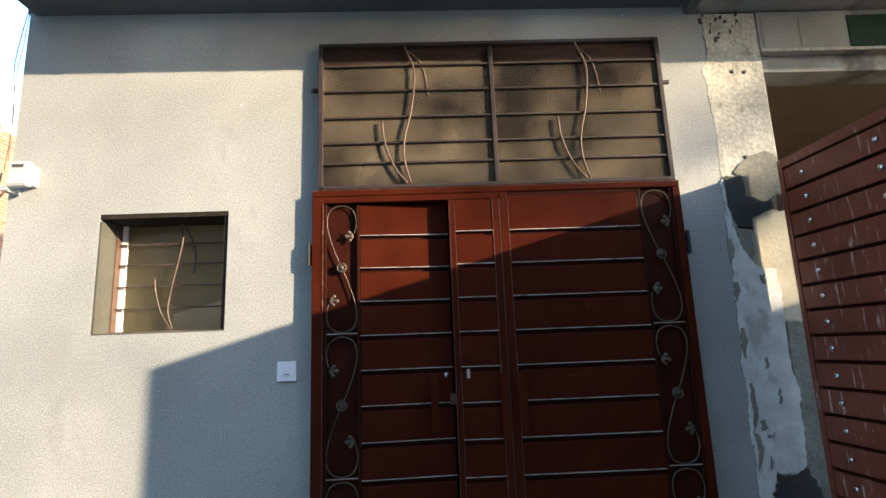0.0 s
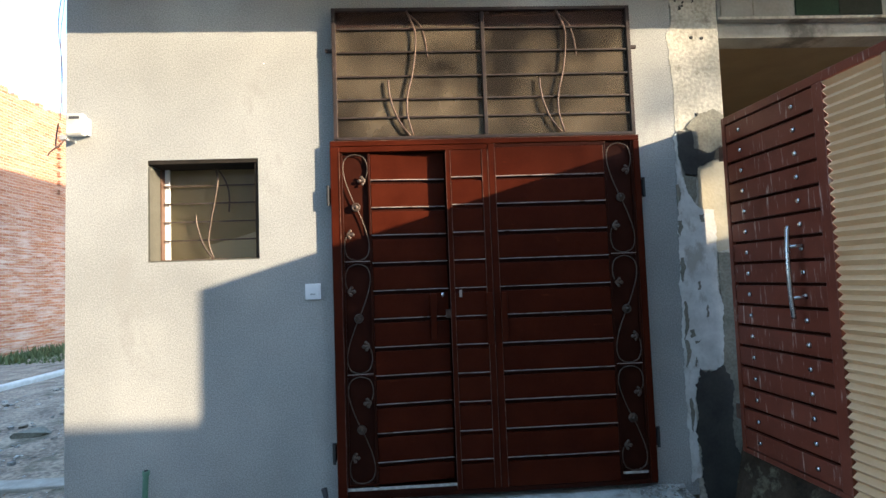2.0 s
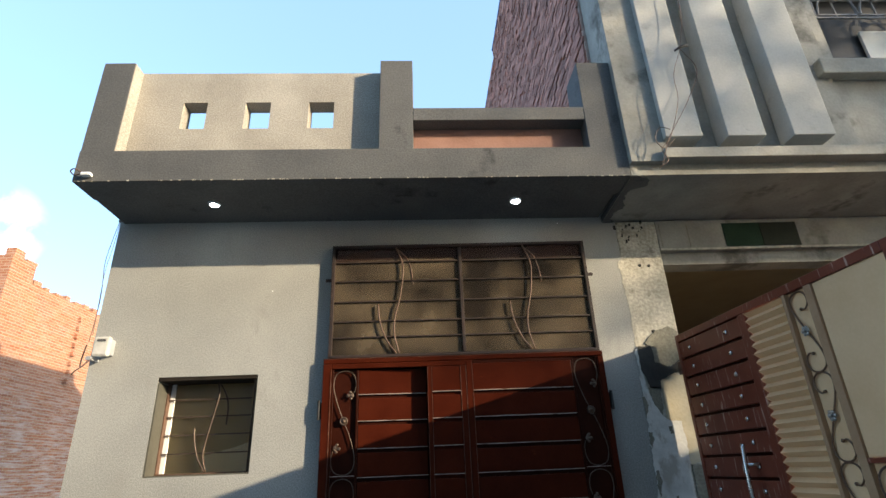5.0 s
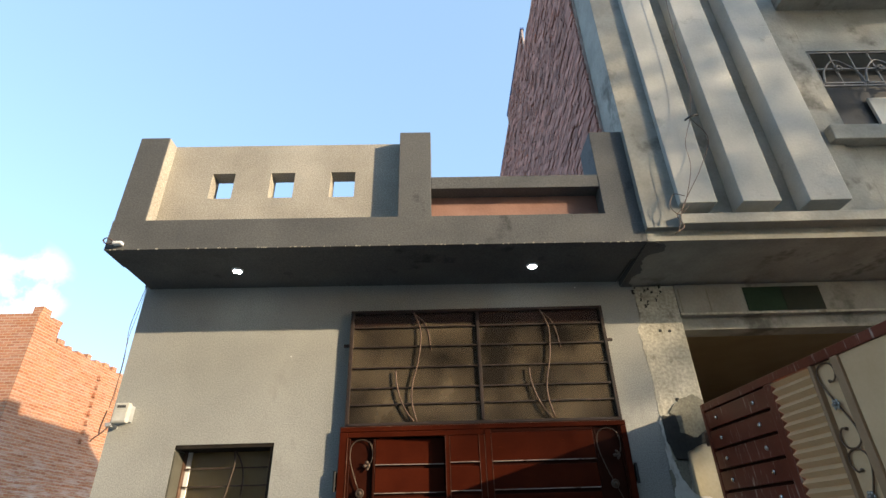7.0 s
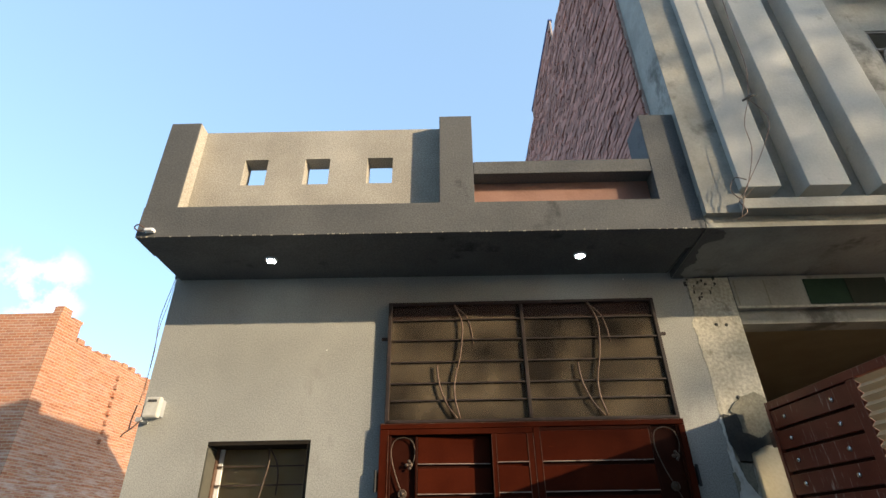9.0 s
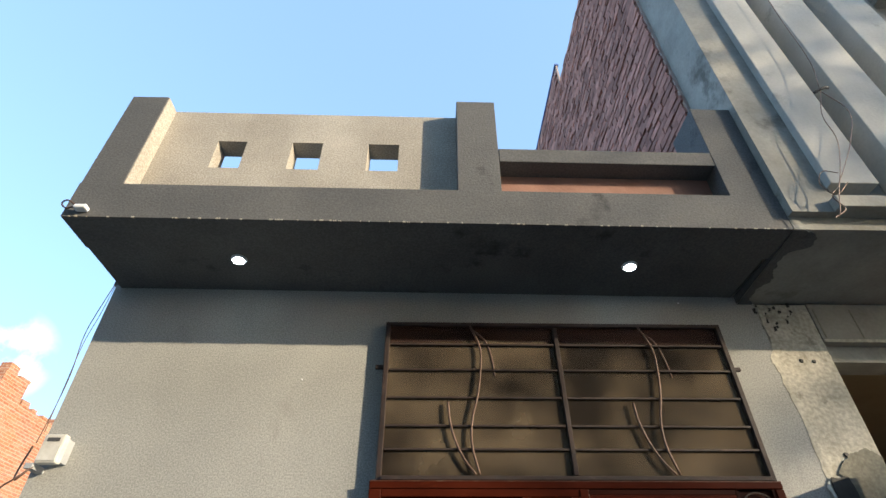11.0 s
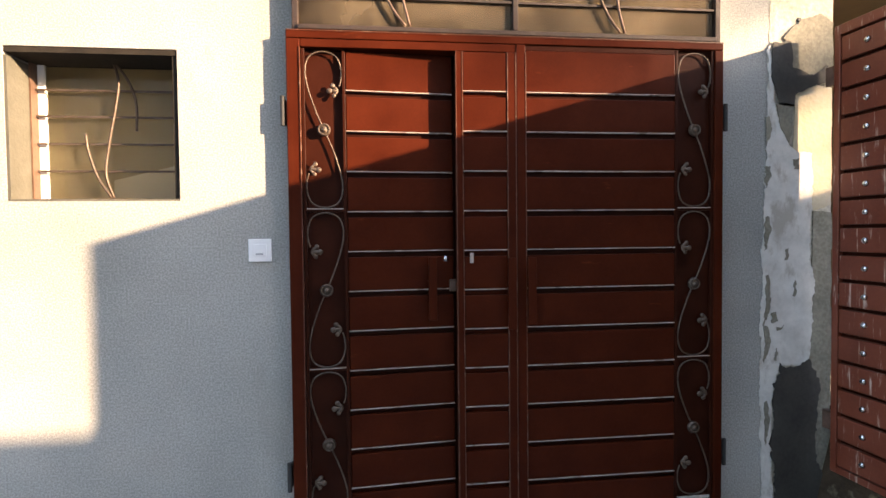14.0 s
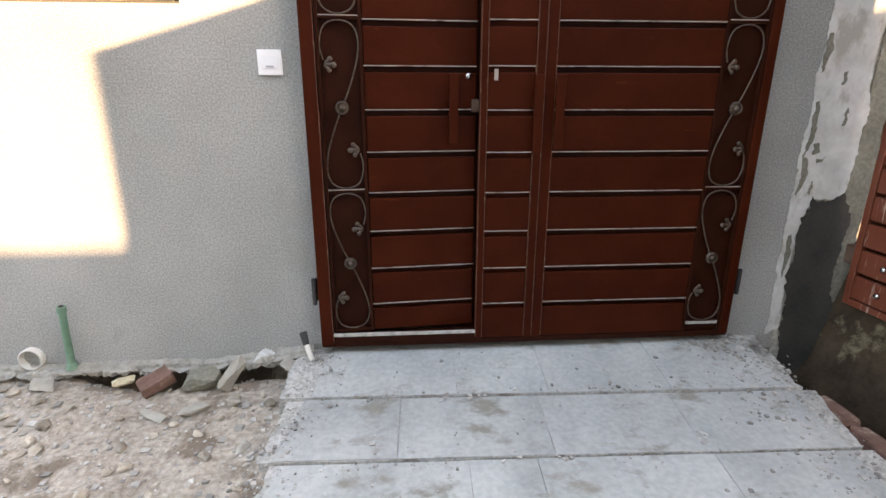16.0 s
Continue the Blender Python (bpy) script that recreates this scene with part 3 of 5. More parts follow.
for xs in (0.0, 1.08):
    # Third curve is the bars' shadowy reflection in the glass, built as a bar.
    for pts in ([(-0.545, 3.37), (-0.49, 3.22), (-0.492, 3.08), (-0.515, 2.92), (-0.555, 2.76), (-0.56, 2.62), (-0.525, 2.47)],
                [(-0.69, 2.87), (-0.682, 2.76), (-0.65, 2.64), (-0.60, 2.54), (-0.545, 2.47)],
                [(-0.535, 3.36), (-0.455, 3.28), (-0.42, 3.17), (-0.405, 3.04)]):
        bm = tube(bmesh.new(), [(x + xs, -0.097 if len(pts) > 4 else -0.072, z) for x, z in pts], 0.0068, 8, 5)
        part("bent_bar_or_line", bm, IRON, gr, smooth=True)
for x, z in ((-1.1, 3.1), (1.095, 3.1)):
    part("catch", boxes((x - 0.03, x + 0.03, -0.07, -0.05, z - 0.012, z + 0.012), bevel=0.003), RUST, gr)
gr.location.y += 0.03
tg = thing("transom_glazing", (0, 0.08, 2.42), "dusty old glass panes behind the grille over the gate", "window", kind="structure")
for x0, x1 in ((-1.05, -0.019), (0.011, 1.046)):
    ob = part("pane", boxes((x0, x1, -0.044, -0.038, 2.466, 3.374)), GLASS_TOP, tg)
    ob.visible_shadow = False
# Added dark sheet stands in for the unlit room behind the panes.
part("blind", boxes((-1.06, 1.06, 0.022, 0.03, 2.446, 3.398)), surf("dim interior brown", (0.008, 0.007, 0.0055), (0.04, 0.034, 0.026), 2.6, 0.95, 0.05, 30, grain=0.2), tg, "added dark sheet standing for the dim room behind the panes")
part("glazing_frame", boxes((-1.069, 1.069, 0.035, 0.12, 2.40, 2.444), (-0.0035, 0.0035, 0.05, 0.1, 2.445, 3.398)), RUST, tg)

# ---- small window ----
win = thing("window_1", (-2.0, 0.2, 1.64), "small square window with thin bars and a frosted pane", "window", kind="structure")
part("window_frame", boxes((-2.365, -2.357, 0.15, 0.215, 1.652, 2.338), (-1.648, -1.636, 0.15, 0.215, 1.652, 2.338), (-2.357, -1.648, 0.15, 0.215, 1.652, 1.662)), surf("brown wood", (0.07, 0.036, 0.022), (0.14, 0.08, 0.052), 12, 0.7, 0.4, 70), win)
part("white_stop", boxes((-2.356, -2.325, 0.2, 0.222, 1.664, 2.338)), WHITE, win, "white painted stop beside the pane")
part("pane", boxes((-2.324, -1.65, 0.212, 0.217, 1.664, 2.338)), GLASS_WIN, win, "dusty glass pane").visible_shadow = False
part("blind", rough_edges(boxes((-2.68, -1.32, 0.56, 0.57, 1.2, 2.9)), 0.004), surf("khaki cloth", (0.44, 0.365, 0.21), (0.54, 0.455, 0.28), 5, 0.95, 0.4), win, "plain khaki blind behind the glass")
# Paler corner shape puts the sun patch on the blind into colour.
bm = bmesh.new()
q = [bm.verts.new((v[0] - 0.07, v[1] + 0.12, v[2])) for v in ((-2.10, 0.41, 1.60), (-1.70, 0.41, 1.60), (-1.70, 0.41, 1.90), (-1.82, 0.41, 1.86), (-2.10, 0.41, 1.79))]
q2 = [bm.verts.new(v.co + Vector((0, 0.006, 0))) for v in q]
bm.faces.new(q)
bm.faces.new(q2[::-1])
for i in range(5):
    bm.faces.new((q[i], q[(i + 1) % 5], q2[(i + 1) % 5], q2[i]))
part("lit_patch", bm, surf("pale khaki with painted light", (0.88, 0.8, 0.58), (0.94, 0.87, 0.68), 5, 0.95, 0.4), win, "paler corner of the blind with a light patch put into the colour")
for z in (1.80, 1.935, 2.07, 2.20):
    part("bar", boxes((-2.356, -1.649, 0.18, 0.189, z - 0.005, z + 0.005)), IRON_LIGHT, win)
# Third curve is a bar built for the dark line on the pane.
for pts in ([(-1.985, 2.335), (-1.965, 2.24), (-1.985, 2.1), (-2.02, 1.92), (-2.035, 1.78), (-2.0, 1.665)],
            [(-2.125, 1.985), (-2.115, 1.9), (-2.075, 1.77), (-2.01, 1.665)],
            [(-1.98, 2.335), (-1.92, 2.25), (-1.885, 2.14), (-1.885, 2.0)]):
    bm = tube(bmesh.new(), [(x, 0.172, z) for x, z in pts], 0.0065, 8, 5)
    part("bent_bar_or_line", bm, IRON_LIGHT, win, smooth=True)

# ---- small fixtures on the front wall ----
# Small white discs for the paint spots on the wall.
for x, z in ((0.89, 3.6), (-1.57, 3.03)):
    spot = thing("plastic_plug", (x, 0, z), "small white paint spot on the grey wall", "wall plug", "wall plugs")
    part("plug", cyl(bmesh.new(), (x, 0.002, z), (x, -0.005, z), 0.006, 0.005, 10), WHITE, spot)
bell = thing("doorbell_switch", (-1.258, 0, 1.40), "square white plastic bell switch on the grey wall", "switch")
part("plate", boxes((-1.312, -1.204, -0.012, 0.0, 1.345, 1.455), bevel=0.003), WHITE, bell)
part("rocker", boxes((-1.29, -1.226, -0.017, -0.0125, 1.372, 1.43), bevel=0.002), WHITE, bell)
part("mark", boxes((-1.275, -1.241, -0.0182, -0.0172, 1.378, 1.386)), WIRE, bell, "small grey printed mark")

mt = thing("electric_meter", (-2.78, -0.1, 2.5), "white electricity meter box on a bracket at the wall corner", "meter")
part("meter_box", boxes((-2.858, -2.746, -0.115, -0.07, 2.51, 2.66), bevel=0.008), PVC, mt)
part("display", boxes((-2.835, -2.77, -0.1185, -0.1155, 2.622, 2.640)), surf("dark display", (0.05, 0.05, 0.05), (0.1, 0.1, 0.1)), mt, "small dark display")
part("cover", boxes((-2.852, -2.752, -0.1195, -0.1155, 2.522, 2.60), bevel=0.001), PVC, mt)
part("bracket", boxes((-2.85, -2.76, -0.0695, 0.0, 2.53, 2.65), (-2.90, -2.86, -0.11, 0.0, 2.485, 2.513)), WIRE, mt)
for pts in ([(-2.86, -0.1, 2.495), (-2.90, -0.13, 2.43), (-2.95, -0.12, 2.40), (-2.98, -0.1, 2.38)], [(-2.87, -0.09, 2.5), (-2.95, -0.06, 2.44), (-2.97, -0.04, 2.50), (-2.96, -0.03, 2.62)]):
    part("wire", tube(bmesh.new(), pts, 0.005, 6, 4), IRON, mt)
cb = thing("service_cable", (-2.95, 0, 2.62), "thin brown service cable running down the wall corner", "cable")
part("cable", tube(bmesh.new(), [(-2.92, -0.03, 3.69), (-2.94, -0.04, 3.5), (-2.965, -0.03, 3.3), (-2.945, -0.02, 3.05), (-2.945, -0.02, 2.85), (-2.95, -0.03, 2.64)], 0.0028, 6, 5), IRON, cb)
part("cable", tube(bmesh.new(), [(-2.92, -0.02, 3.69), (-2.935, -0.02, 3.45), (-2.955, -0.02, 3.25), (-2.95, -0.015, 2.95), (-2.94, -0.02, 2.7)], 0.0022, 6, 5), IRON, cb)
hk = thing("cable_hook", (-2.84, -0.745, 3.72), "bent wire hook and white insulator at the slab corner", "hook")
part("insulator", boxes((-2.815, -2.745, -0.785, -0.739, 3.70, 3.728), bevel=0.008), WHITE, hk)
part("wire_loop", tube(bmesh.new(), [(-2.80, -0.76, 3.72), (-2.86, -0.78, 3.755), (-2.90, -0.765, 3.745), (-2.87, -0.76, 3.715), (-2.82, -0.765, 3.72)], 0.005, 6, 4), IRON, hk)


# ---- neighbour's house ----
RIB = surf("pale cement plaster", (0.34, 0.345, 0.325), (0.52, 0.515, 0.48), 2.2, 0.95, 0.5, 50, stain=(0.21, 0.21, 0.19), stain_at=0.63, stain_scale=1.3)
nb = thing("neighbour_house", (2.8, 0.2, 0), "unpainted concrete neighbour house with ribbed upper front", "house", kind="structure")
part("gate_pillar", rough_edges(boxes((1.412, 1.775, 0.004, 0.35, -0.45, 3.60), bevel=0.01), 0.004), PLASTER, nb, "patched plaster pillar with damp stains")
part("lintel", rough_edges(boxes((1.776, 5.0, 0.0, 0.25, 3.315, 3.60), (1.776, 5.0, 0.06, 0.25, 3.20, 3.314)), 0.003), CONCRETE, nb)


def soffit_z(y):
    return 3.641 - 0.038 * (y + 0.74) / 0.74


bm = boxes((1.30, 6.5, -0.74, 0.35, 3.6, 3.735))
for v in bm.verts:
    if v.co.z < 3.65:
        v.co.z = soffit_z(min(v.co.y, 0.0))
bmesh.ops.subdivide_edges(bm, edges=bm.edges[:], cuts=9, use_grid_fill=True)
part("soffit_slab", rough_edges(bm, 0.004), CONCRETE, nb)
bm = boxes((1.294, 1.2965, -0.74, 0.0, 3.6, 3.66))
for v in bm.verts:
    if v.co.z < 3.65:
        v.co.z = soffit_z(v.co.y) - 0.003
part("painted_edge", bm, DARK_PAINT, nb, "dark painted slab edge")
part("ledge", rough_edges(boxes((1.55, 6.5, -0.845, -0.66, 3.737, 3.825), bevel=0.006), 0.003), CONCRETE, nb)
for row in ((1.30, 1.60, -0.79, 0.2, 3.738, 9.0), (1.601, 3.3, -0.66, 0.2, 3.83, 9.0), (3.301, 3.42, -0.62, 0.2, 3.83, 9.0)):
    part("upper_wall", boxes(row), CONCRETE, nb)
for x0, x1 in ((1.588, 1.882), (2.087, 2.395), (2.62, 2.958)):
    part("rib", rough_edges(boxes((x0, x1, -0.84, -0.665, 3.928, 9.0), bevel=0.006), 0.003), RIB, nb)
part("window_wall", wall_grid(3.421, 6.5, 3.83, 9.0, [(3.43, 5.2, 4.8, 5.87)], -0.62, -0.40), CONCRETE, nb)
part("window_hood", rough_edges(boxes((3.33, 6.5, -1.05, -0.40, 6.5, 6.66), bevel=0.008), 0.004), CONCRETE, nb)
part("sill", rough_edges(boxes((3.17, 5.3, -0.74, -0.622, 4.635, 4.797), (3.431, 5.19, -0.62, -0.41, 4.70, 4.797), bevel=0.01), 0.006), CONCRETE, nb)
for row in ((1.275, 1.30, -0.40, 2.0, 3.75, 9.12), (1.275, 1.30, 2.001, 4.2, 3.75, 9.6), (1.275, 1.30, 4.201, 7.9, 3.75, 9.3)):
    part("brick_base", boxes(row), BRICK_MORTAR, nb, "mortar of the bare brick side wall")
part("rear_block", boxes((1.302, 6.5, 0.36, 7.9, 3.75, 9.08)), CONCRETE, nb)
part("coping", boxes((1.255, 1.32, 1.99, 4.2, 9.601, 9.64), (1.255, 1.32, 4.21, 7.9, 9.301, 9.34)), surf("blue painted edge", (0.05, 0.09, 0.25), (0.09, 0.14, 0.35)), nb, "blue painted coping")
for row in ((1.776, 1.90, 0.36, 5.0, 0.0, 3.59), (1.776, 6.5, 5.0, 5.2, 0.0, 3.59), (6.3, 6.5, 0.36, 5.0, 0.0, 3.59)):
    part("inner_wall", boxes(row), BEIGE, nb, "beige plaster inside the open gateway")
part("inner_ceiling", boxes((1.776, 6.5, 0.26, 5.2, 3.591, 3.60)), BEIGE, nb)
part("inner_floor", boxes((1.776, 6.5, 0.0, 5.2, -0.3, 0.10)), CONCRETE, nb)
part("far_pillar", boxes((4.6, 5.0, 0.004, 0.35, -0.45, 3.20)), PLASTER, nb)

sign = thing("name_panel", (2.75, -0.01, 3.36), "dark green blank panel set over the gateway", "panel")
part("panel", boxes((2.382, 2.722, -0.008, 0.0, 3.34, 3.563)), surf("dark green tile", (0.01, 0.028, 0.016), (0.022, 0.05, 0.03), 6, 0.8, spec=0.2), sign)
part("panel", boxes((2.727, 3.064, -0.008, 0.0, 3.34, 3.563)), surf("dark olive tile", (0.014, 0.02, 0.014), (0.03, 0.036, 0.027), 6, 0.8, spec=0.2), sign)

# window grille of the neighbour
GRILLE_GREY = surf("dusty grey iron", (0.1, 0.1, 0.1), (0.24, 0.23, 0.22), 14, 0.6, 0.3, 80)
ng = thing("window_grille", (4.2, -0.55, 5.0), "dark iron grille with curved bars in the upper window", "grille")
for k in range(9):
    x = 3.45 + 0.2 * k
    part("bar", boxes((x, x + 0.012, -0.606, -0.594, 5.40, 5.86)), GRILLE_GREY, ng)
for z in (5.395, 5.43, 5.62, 5.85):
    part("rail", boxes((3.435, 5.19, -0.609, -0.59, z, z + 0.016)), GRILLE_GREY, ng)
for k in range(4):
    x = 3.47 + 0.42 * k
    part("arch_bar", tube(bmesh.new(), [(x, -0.612, 5.44), (x + 0.05, -0.612, 5.6), (x + 0.2, -0.612, 5.74), (x + 0.36, -0.612, 5.6), (x + 0.4, -0.612, 5.44)], 0.009, 6, 4), GRILLE_GREY, ng)
    bm = bmesh.new()
    for a in range(6):
        bmesh.ops.create_icosphere(bm, subdivisions=1, radius=0.018, matrix=Matrix.Translation((x + 0.2 + 0.026 * math.cos(a * math.pi / 3), -0.614, 5.63 + 0.026 * math.sin(a * math.pi / 3))))
    part("rosette", bm, GRILLE_GREY, ng, smooth=True)
part("shutter", boxes((3.98, 5.19, -0.45, -0.42, 4.81, 5.39), bevel=0.004), surf("pale shutter", (0.5, 0.5, 0.46), (0.62, 0.62, 0.58)), ng, "pale panel behind the bars")
# Black sheet puts the room's shade behind the window bars.
part("dark_backing", boxes((3.43, 5.2, -0.405, -0.40, 4.8, 5.87)), BLACK, ng)

# loose wires on the neighbour's corner
lw = thing("loose_wires", (1.5, -0.9, 3.8), "tangle of thin loose wires hanging on the concrete corner", "cable")
for pts in ([(2.0, -0.95, 6.6), (1.95, -0.93, 5.7), (1.92, -0.93, 5.1), (1.83, -0.93, 4.72)],
            [(1.83, -0.93, 4.72), (1.92, -0.93, 4.5), (1.78, -0.93, 4.2), (1.62, -0.92, 3.95), (1.56, -0.9, 3.85), (1.5, -0.86, 3.66)],
            [(1.83, -0.93, 4.72), (1.72, -0.93, 4.45), (1.70, -0.93, 4.2), (1.6, -0.88, 3.9), (1.52, -0.86, 3.8), (1.55, -0.86, 3.7), (1.47, -0.85, 3.64)],
            [(1.60, -0.9, 3.95), (1.53, -0.88, 3.98), (1.48, -0.87, 3.88), (1.54, -0.87, 3.8), (1.62, -0.9, 3.87)]):
    part("wire", tube(bmesh.new(), pts, 0.003, 6, 6), IRON, lw)
part("wire_knot", tube(bmesh.new(), [(1.78, -0.93, 4.70), (1.84, -0.95, 4.73), (1.9, -0.93, 4.76)], 0.010, 6, 3), BLACK, lw)

# ---- neighbour's gate leaf, swung fully open towards the street ----
leaf = thing("open_gate_leaf", (1.712, -0.10, 0), "red brown and cream steel gate leaf standing wide open", "gate", turn=-86.6, local=True)
L = 1.955
part("frame", boxes((0, 0.035, -0.03, 0.03, 0.19, 2.525), (0.801, 0.871, -0.034, 0.034, 0.226, 2.47), (L - 0.05, L, -0.03, 0.03, 0.19, 2.525), (0.035, L - 0.05, -0.032, 0.032, 2.471, 2.525),
     (0.035, L - 0.05, -0.03, 0.03, 0.19, 0.225), bevel=0.004), LEAF_RED, leaf)
part("back_sheet", boxes((0.036, 0.80, 0.0, 0.012, 0.226, 2.47)), GATE_DARK, leaf)
for k in range(16):
    z = 0.232 + k * 0.1405
    b = part("board", rough_edges(boxes((0.038, 0.799, -0.026, -0.001, z, z + 0.121), bevel=0.004), 0.0015, k), LEAF_RED, leaf)
    for s in (0.176, 0.642):
        bm = cyl(bmesh.new(), (s, -0.026, z + 0.06), (s, -0.036, z + 0.06), 0.017, 0.011, 14)
        part("stud", bm, STEEL, b, "round steel stud", True)
h = part("bow_handle", tube(bmesh.new(), [(0.62, -0.09, 1.15), (0.63, -0.108, 1.28), (0.635, -0.115, 1.42), (0.63, -0.108, 1.56), (0.62, -0.09, 1.69)], 0.0135, 12, 6), STEEL, leaf, "curved brushed steel pull handle", True)
for z in (1.27, 1.57):
    part("standoff", cyl(bmesh.new(), (0.63, -0.10, z), (0.655, -0.026, z), 0.010), STEEL, h, smooth=True)
# cream sheet folded into sharp horizontal pleats, bright bent ends along its edge
bm = bmesh.new()
rows = []
for i in range(2 * 43 + 1):
    z = 0.226 + i * 0.026
    rows.append([bm.verts.new((s, -0.004 if i % 2 else -0.036, z)) for s in (0.872, 1.221)])
for a, b in zip(rows, rows[1:]):
    bm.faces.new((a[0], a[1], b[1], b[0]))
part("corrugated_sheet", bm, CREAM, leaf, "cream sheet with horizontal ridges")
part("cream_stile", boxes((1.222, 1.247, -0.034, 0.03, 0.226, 2.47), (1.398, 1.45, -0.034, 0.03, 0.226, 2.47), bevel=0.003), surf("tan enamel", (0.30, 0.17, 0.09), (0.4, 0.25, 0.14), 6, 0.5, 0.2), leaf)
part("cream_plate", boxes((1.248, 1.397, -0.004, 0.006, 0.226, 2.47)), CREAM, leaf)
SCROLL_TAN = surf("tan iron scroll", (0.1, 0.055, 0.032), (0.19, 0.11, 0.065), 12, 0.45, 0.3, 80, metal=0.3)
NICKEL = surf("dull nickel flower", (0.3, 0.29, 0.27), (0.5, 0.49, 0.46), 20, 0.35, 0.2, 90, metal=0.9)


def hook_scroll(parent, xc, half, y, z_low, z_top, flip, iron):
    """An S bar whose ends hook inwards to small balls, with a six-petal flower in the middle."""
    arc = [(0.1, 0.225), (0.55, 0.235), (0.95, 0.165), (0.9, 0.07), (0.4, 0.012), (-0.35, 0.01), (-0.9, 0.07), (-0.98, 0.17), (-0.7, 0.3)]
    uv = arc + [(0, 0.5)] + [(-u, 1 - v) for u, v in reversed(arc)]
    pts = [Vector((xc + flip * u * half, y, z_top - v * (z_top - z_low))) for u, v in uv]
    bm = tube(bmesh.new(), pts, 0.005, 8, 5)
    for p in (pts[0], pts[-1]):
        bmesh.ops.create_icosphere(bm, subdivisions=2, radius=0.0095, matrix=Matrix.Translation(p))
    bar = part("scroll_bar", bm, iron, parent, smooth=True)
    bm = bmesh.new()
    c = Vector((xc, y - 0.01, (z_low + z_top) / 2))
    for k in range(6):
        a = k * math.pi / 3
        bmesh.ops.create_icosphere(bm, subdivisions=1, radius=0.0125, matrix=Matrix.Translation(c + 0.019 * Vector((math.cos(a), 0, math.sin(a)))) @ Matrix.Diagonal((1, 0.5, 1, 1)))
    bmesh.ops.create_icosphere(bm, subdivisions=2, radius=0.010, matrix=Matrix.Translation(c + Vector((0, -0.005, 0))))
    part("flower", bm, NICKEL, bar, "dull nickel flower", True)


for i in range(5):
    hook_scroll(leaf, 1.318, 0.066, -0.016, 2.462 - 0.445 * (i + 1), 2.462 - 0.445 * i, 1 if i % 2 == 0 else -1, SCROLL_TAN)
part("cream_panel", boxes((1.451, L - 0.051, -0.02, 0.006, 1.59, 2.47), bevel=0.004), CREAM, leaf)
part("mid_rail", boxes((1.451, L - 0.051, -0.034, 0.03, 1.565, 1.589), bevel=0.003), LEAF_RED, leaf)
part("lower_plate", boxes((1.451, L - 0.051, -0.004, 0.006, 0.226, 1.564)), CREAM, leaf)
hook_scroll(leaf, 1.55, 0.085, -0.018, 0.92, 1.555, 1, IRON)
hook_scroll(leaf, 1.745, 0.085, -0.018, 0.92, 1.555, -1, IRON)
hook_scroll(leaf, 1.55, 0.085, -0.018, 0.24, 0.9, -1, IRON)
hook_scroll(leaf, 1.745, 0.085, -0.018, 0.24, 0.9, 1, IRON)
for z in (0.45, 2.28):
    part("hinge", boxes((-0.06, 0.0, -0.02, 0.02, z - 0.05, z + 0.05), bevel=0.004), IRON, leaf)

# Unseen copy of the leaf, added to shade the pillar's lower part.
copy_thing(leaf, pose(4.75, -0.1, 0, 0, 0, -91))

# ---- buildings across the lane and far off ----
# Unseen houses: the low one casts the wall's lower shadow, the tall cuts skylight.
op = thing("house_opposite", (13, -7, 0), "unseen plain houses across the lane, added for their shade", "house", kind="structure")
part("wall", boxes((7.0, 20, -9.0, -5.5, -0.4, 3.46), (-16, 6.5, -11.0, -6.4, -0.4, 9.0)), CONCRETE, op)

# tree beyond the opposite house, whose crown dapples the sunlight
tree = thing("tree", (21.3, -10.0, -0.3), "tall leafy tree behind the house across the lane", "tree")
trunk = part("trunk", tube(bmesh.new(), [(21.3, -10, -0.4), (21.35, -10.05, 3.0), (21.25, -10, 6.5), (21.3, -9.95, 10.5)], 0.22, 10, 5, 0.06),
             surf("bark", (0.08, 0.06, 0.045), (0.16, 0.125, 0.095), 6, 0.95, 1.0, 30, stretch=(3, 3, 0.5)), tree)
for k in range(12):
    a, z = k * 2.4, 6.6 + 0.42 * k
    d = Vector((math.cos(a), math.sin(a), 0.55))
    p = Vector((21.3, -10, z))
    part("limb", tube(bmesh.new(), [p, p + 0.6 * d, p + 1.35 * d + Vector((0, 0, 0.15))], 0.06, 6, 4, 0.015), trunk.data.materials[0], tree)
lv, lf = [], []
for _ in range(4300):
    q = Vector((random.gauss(0, 1), random.gauss(0, 1), random.gauss(0, 1))).normalized() * random.random() ** 0.42
    c = Vector((21.3 + 1.75 * q.x, -10 + 1.75 * q.y, 10.4 + 3.6 * q.z))
    if noise.noise(c * 1.1) < -0.2:
        continue
    u = Vector((random.gauss(0, 1), random.gauss(0, 1), random.gauss(0, 0.6))).normalized()
    w = u.orthogonal().normalized()
    s = random.uniform(0.06, 0.13)
    k = len(lv)
    lv += [c - u * s, c + w * s * 0.55, c + u * s, c - w * s * 0.55]
    lf.append((k, k + 1, k + 2, k + 3))
lm = bpy.data.meshes.new("crown")
lm.from_pydata([tuple(v) for v in lv], [], lf)
lm.materials.append(surf("leaf green", (0.04, 0.07, 0.02), (0.09, 0.12, 0.04), 2, 0.7, 0.1, island=0.3))
crown = new("crown", lm)
crown.parent = tree
crown.matrix_parent_inverse = INV[tree]
tagged(crown, "uneven crown of small leaves", "", "", "stuff")

fb = thing("brick_building", (-15, 13, -0.45), "tall bare orange brick building beyond the empty plot", "building", kind="structure")


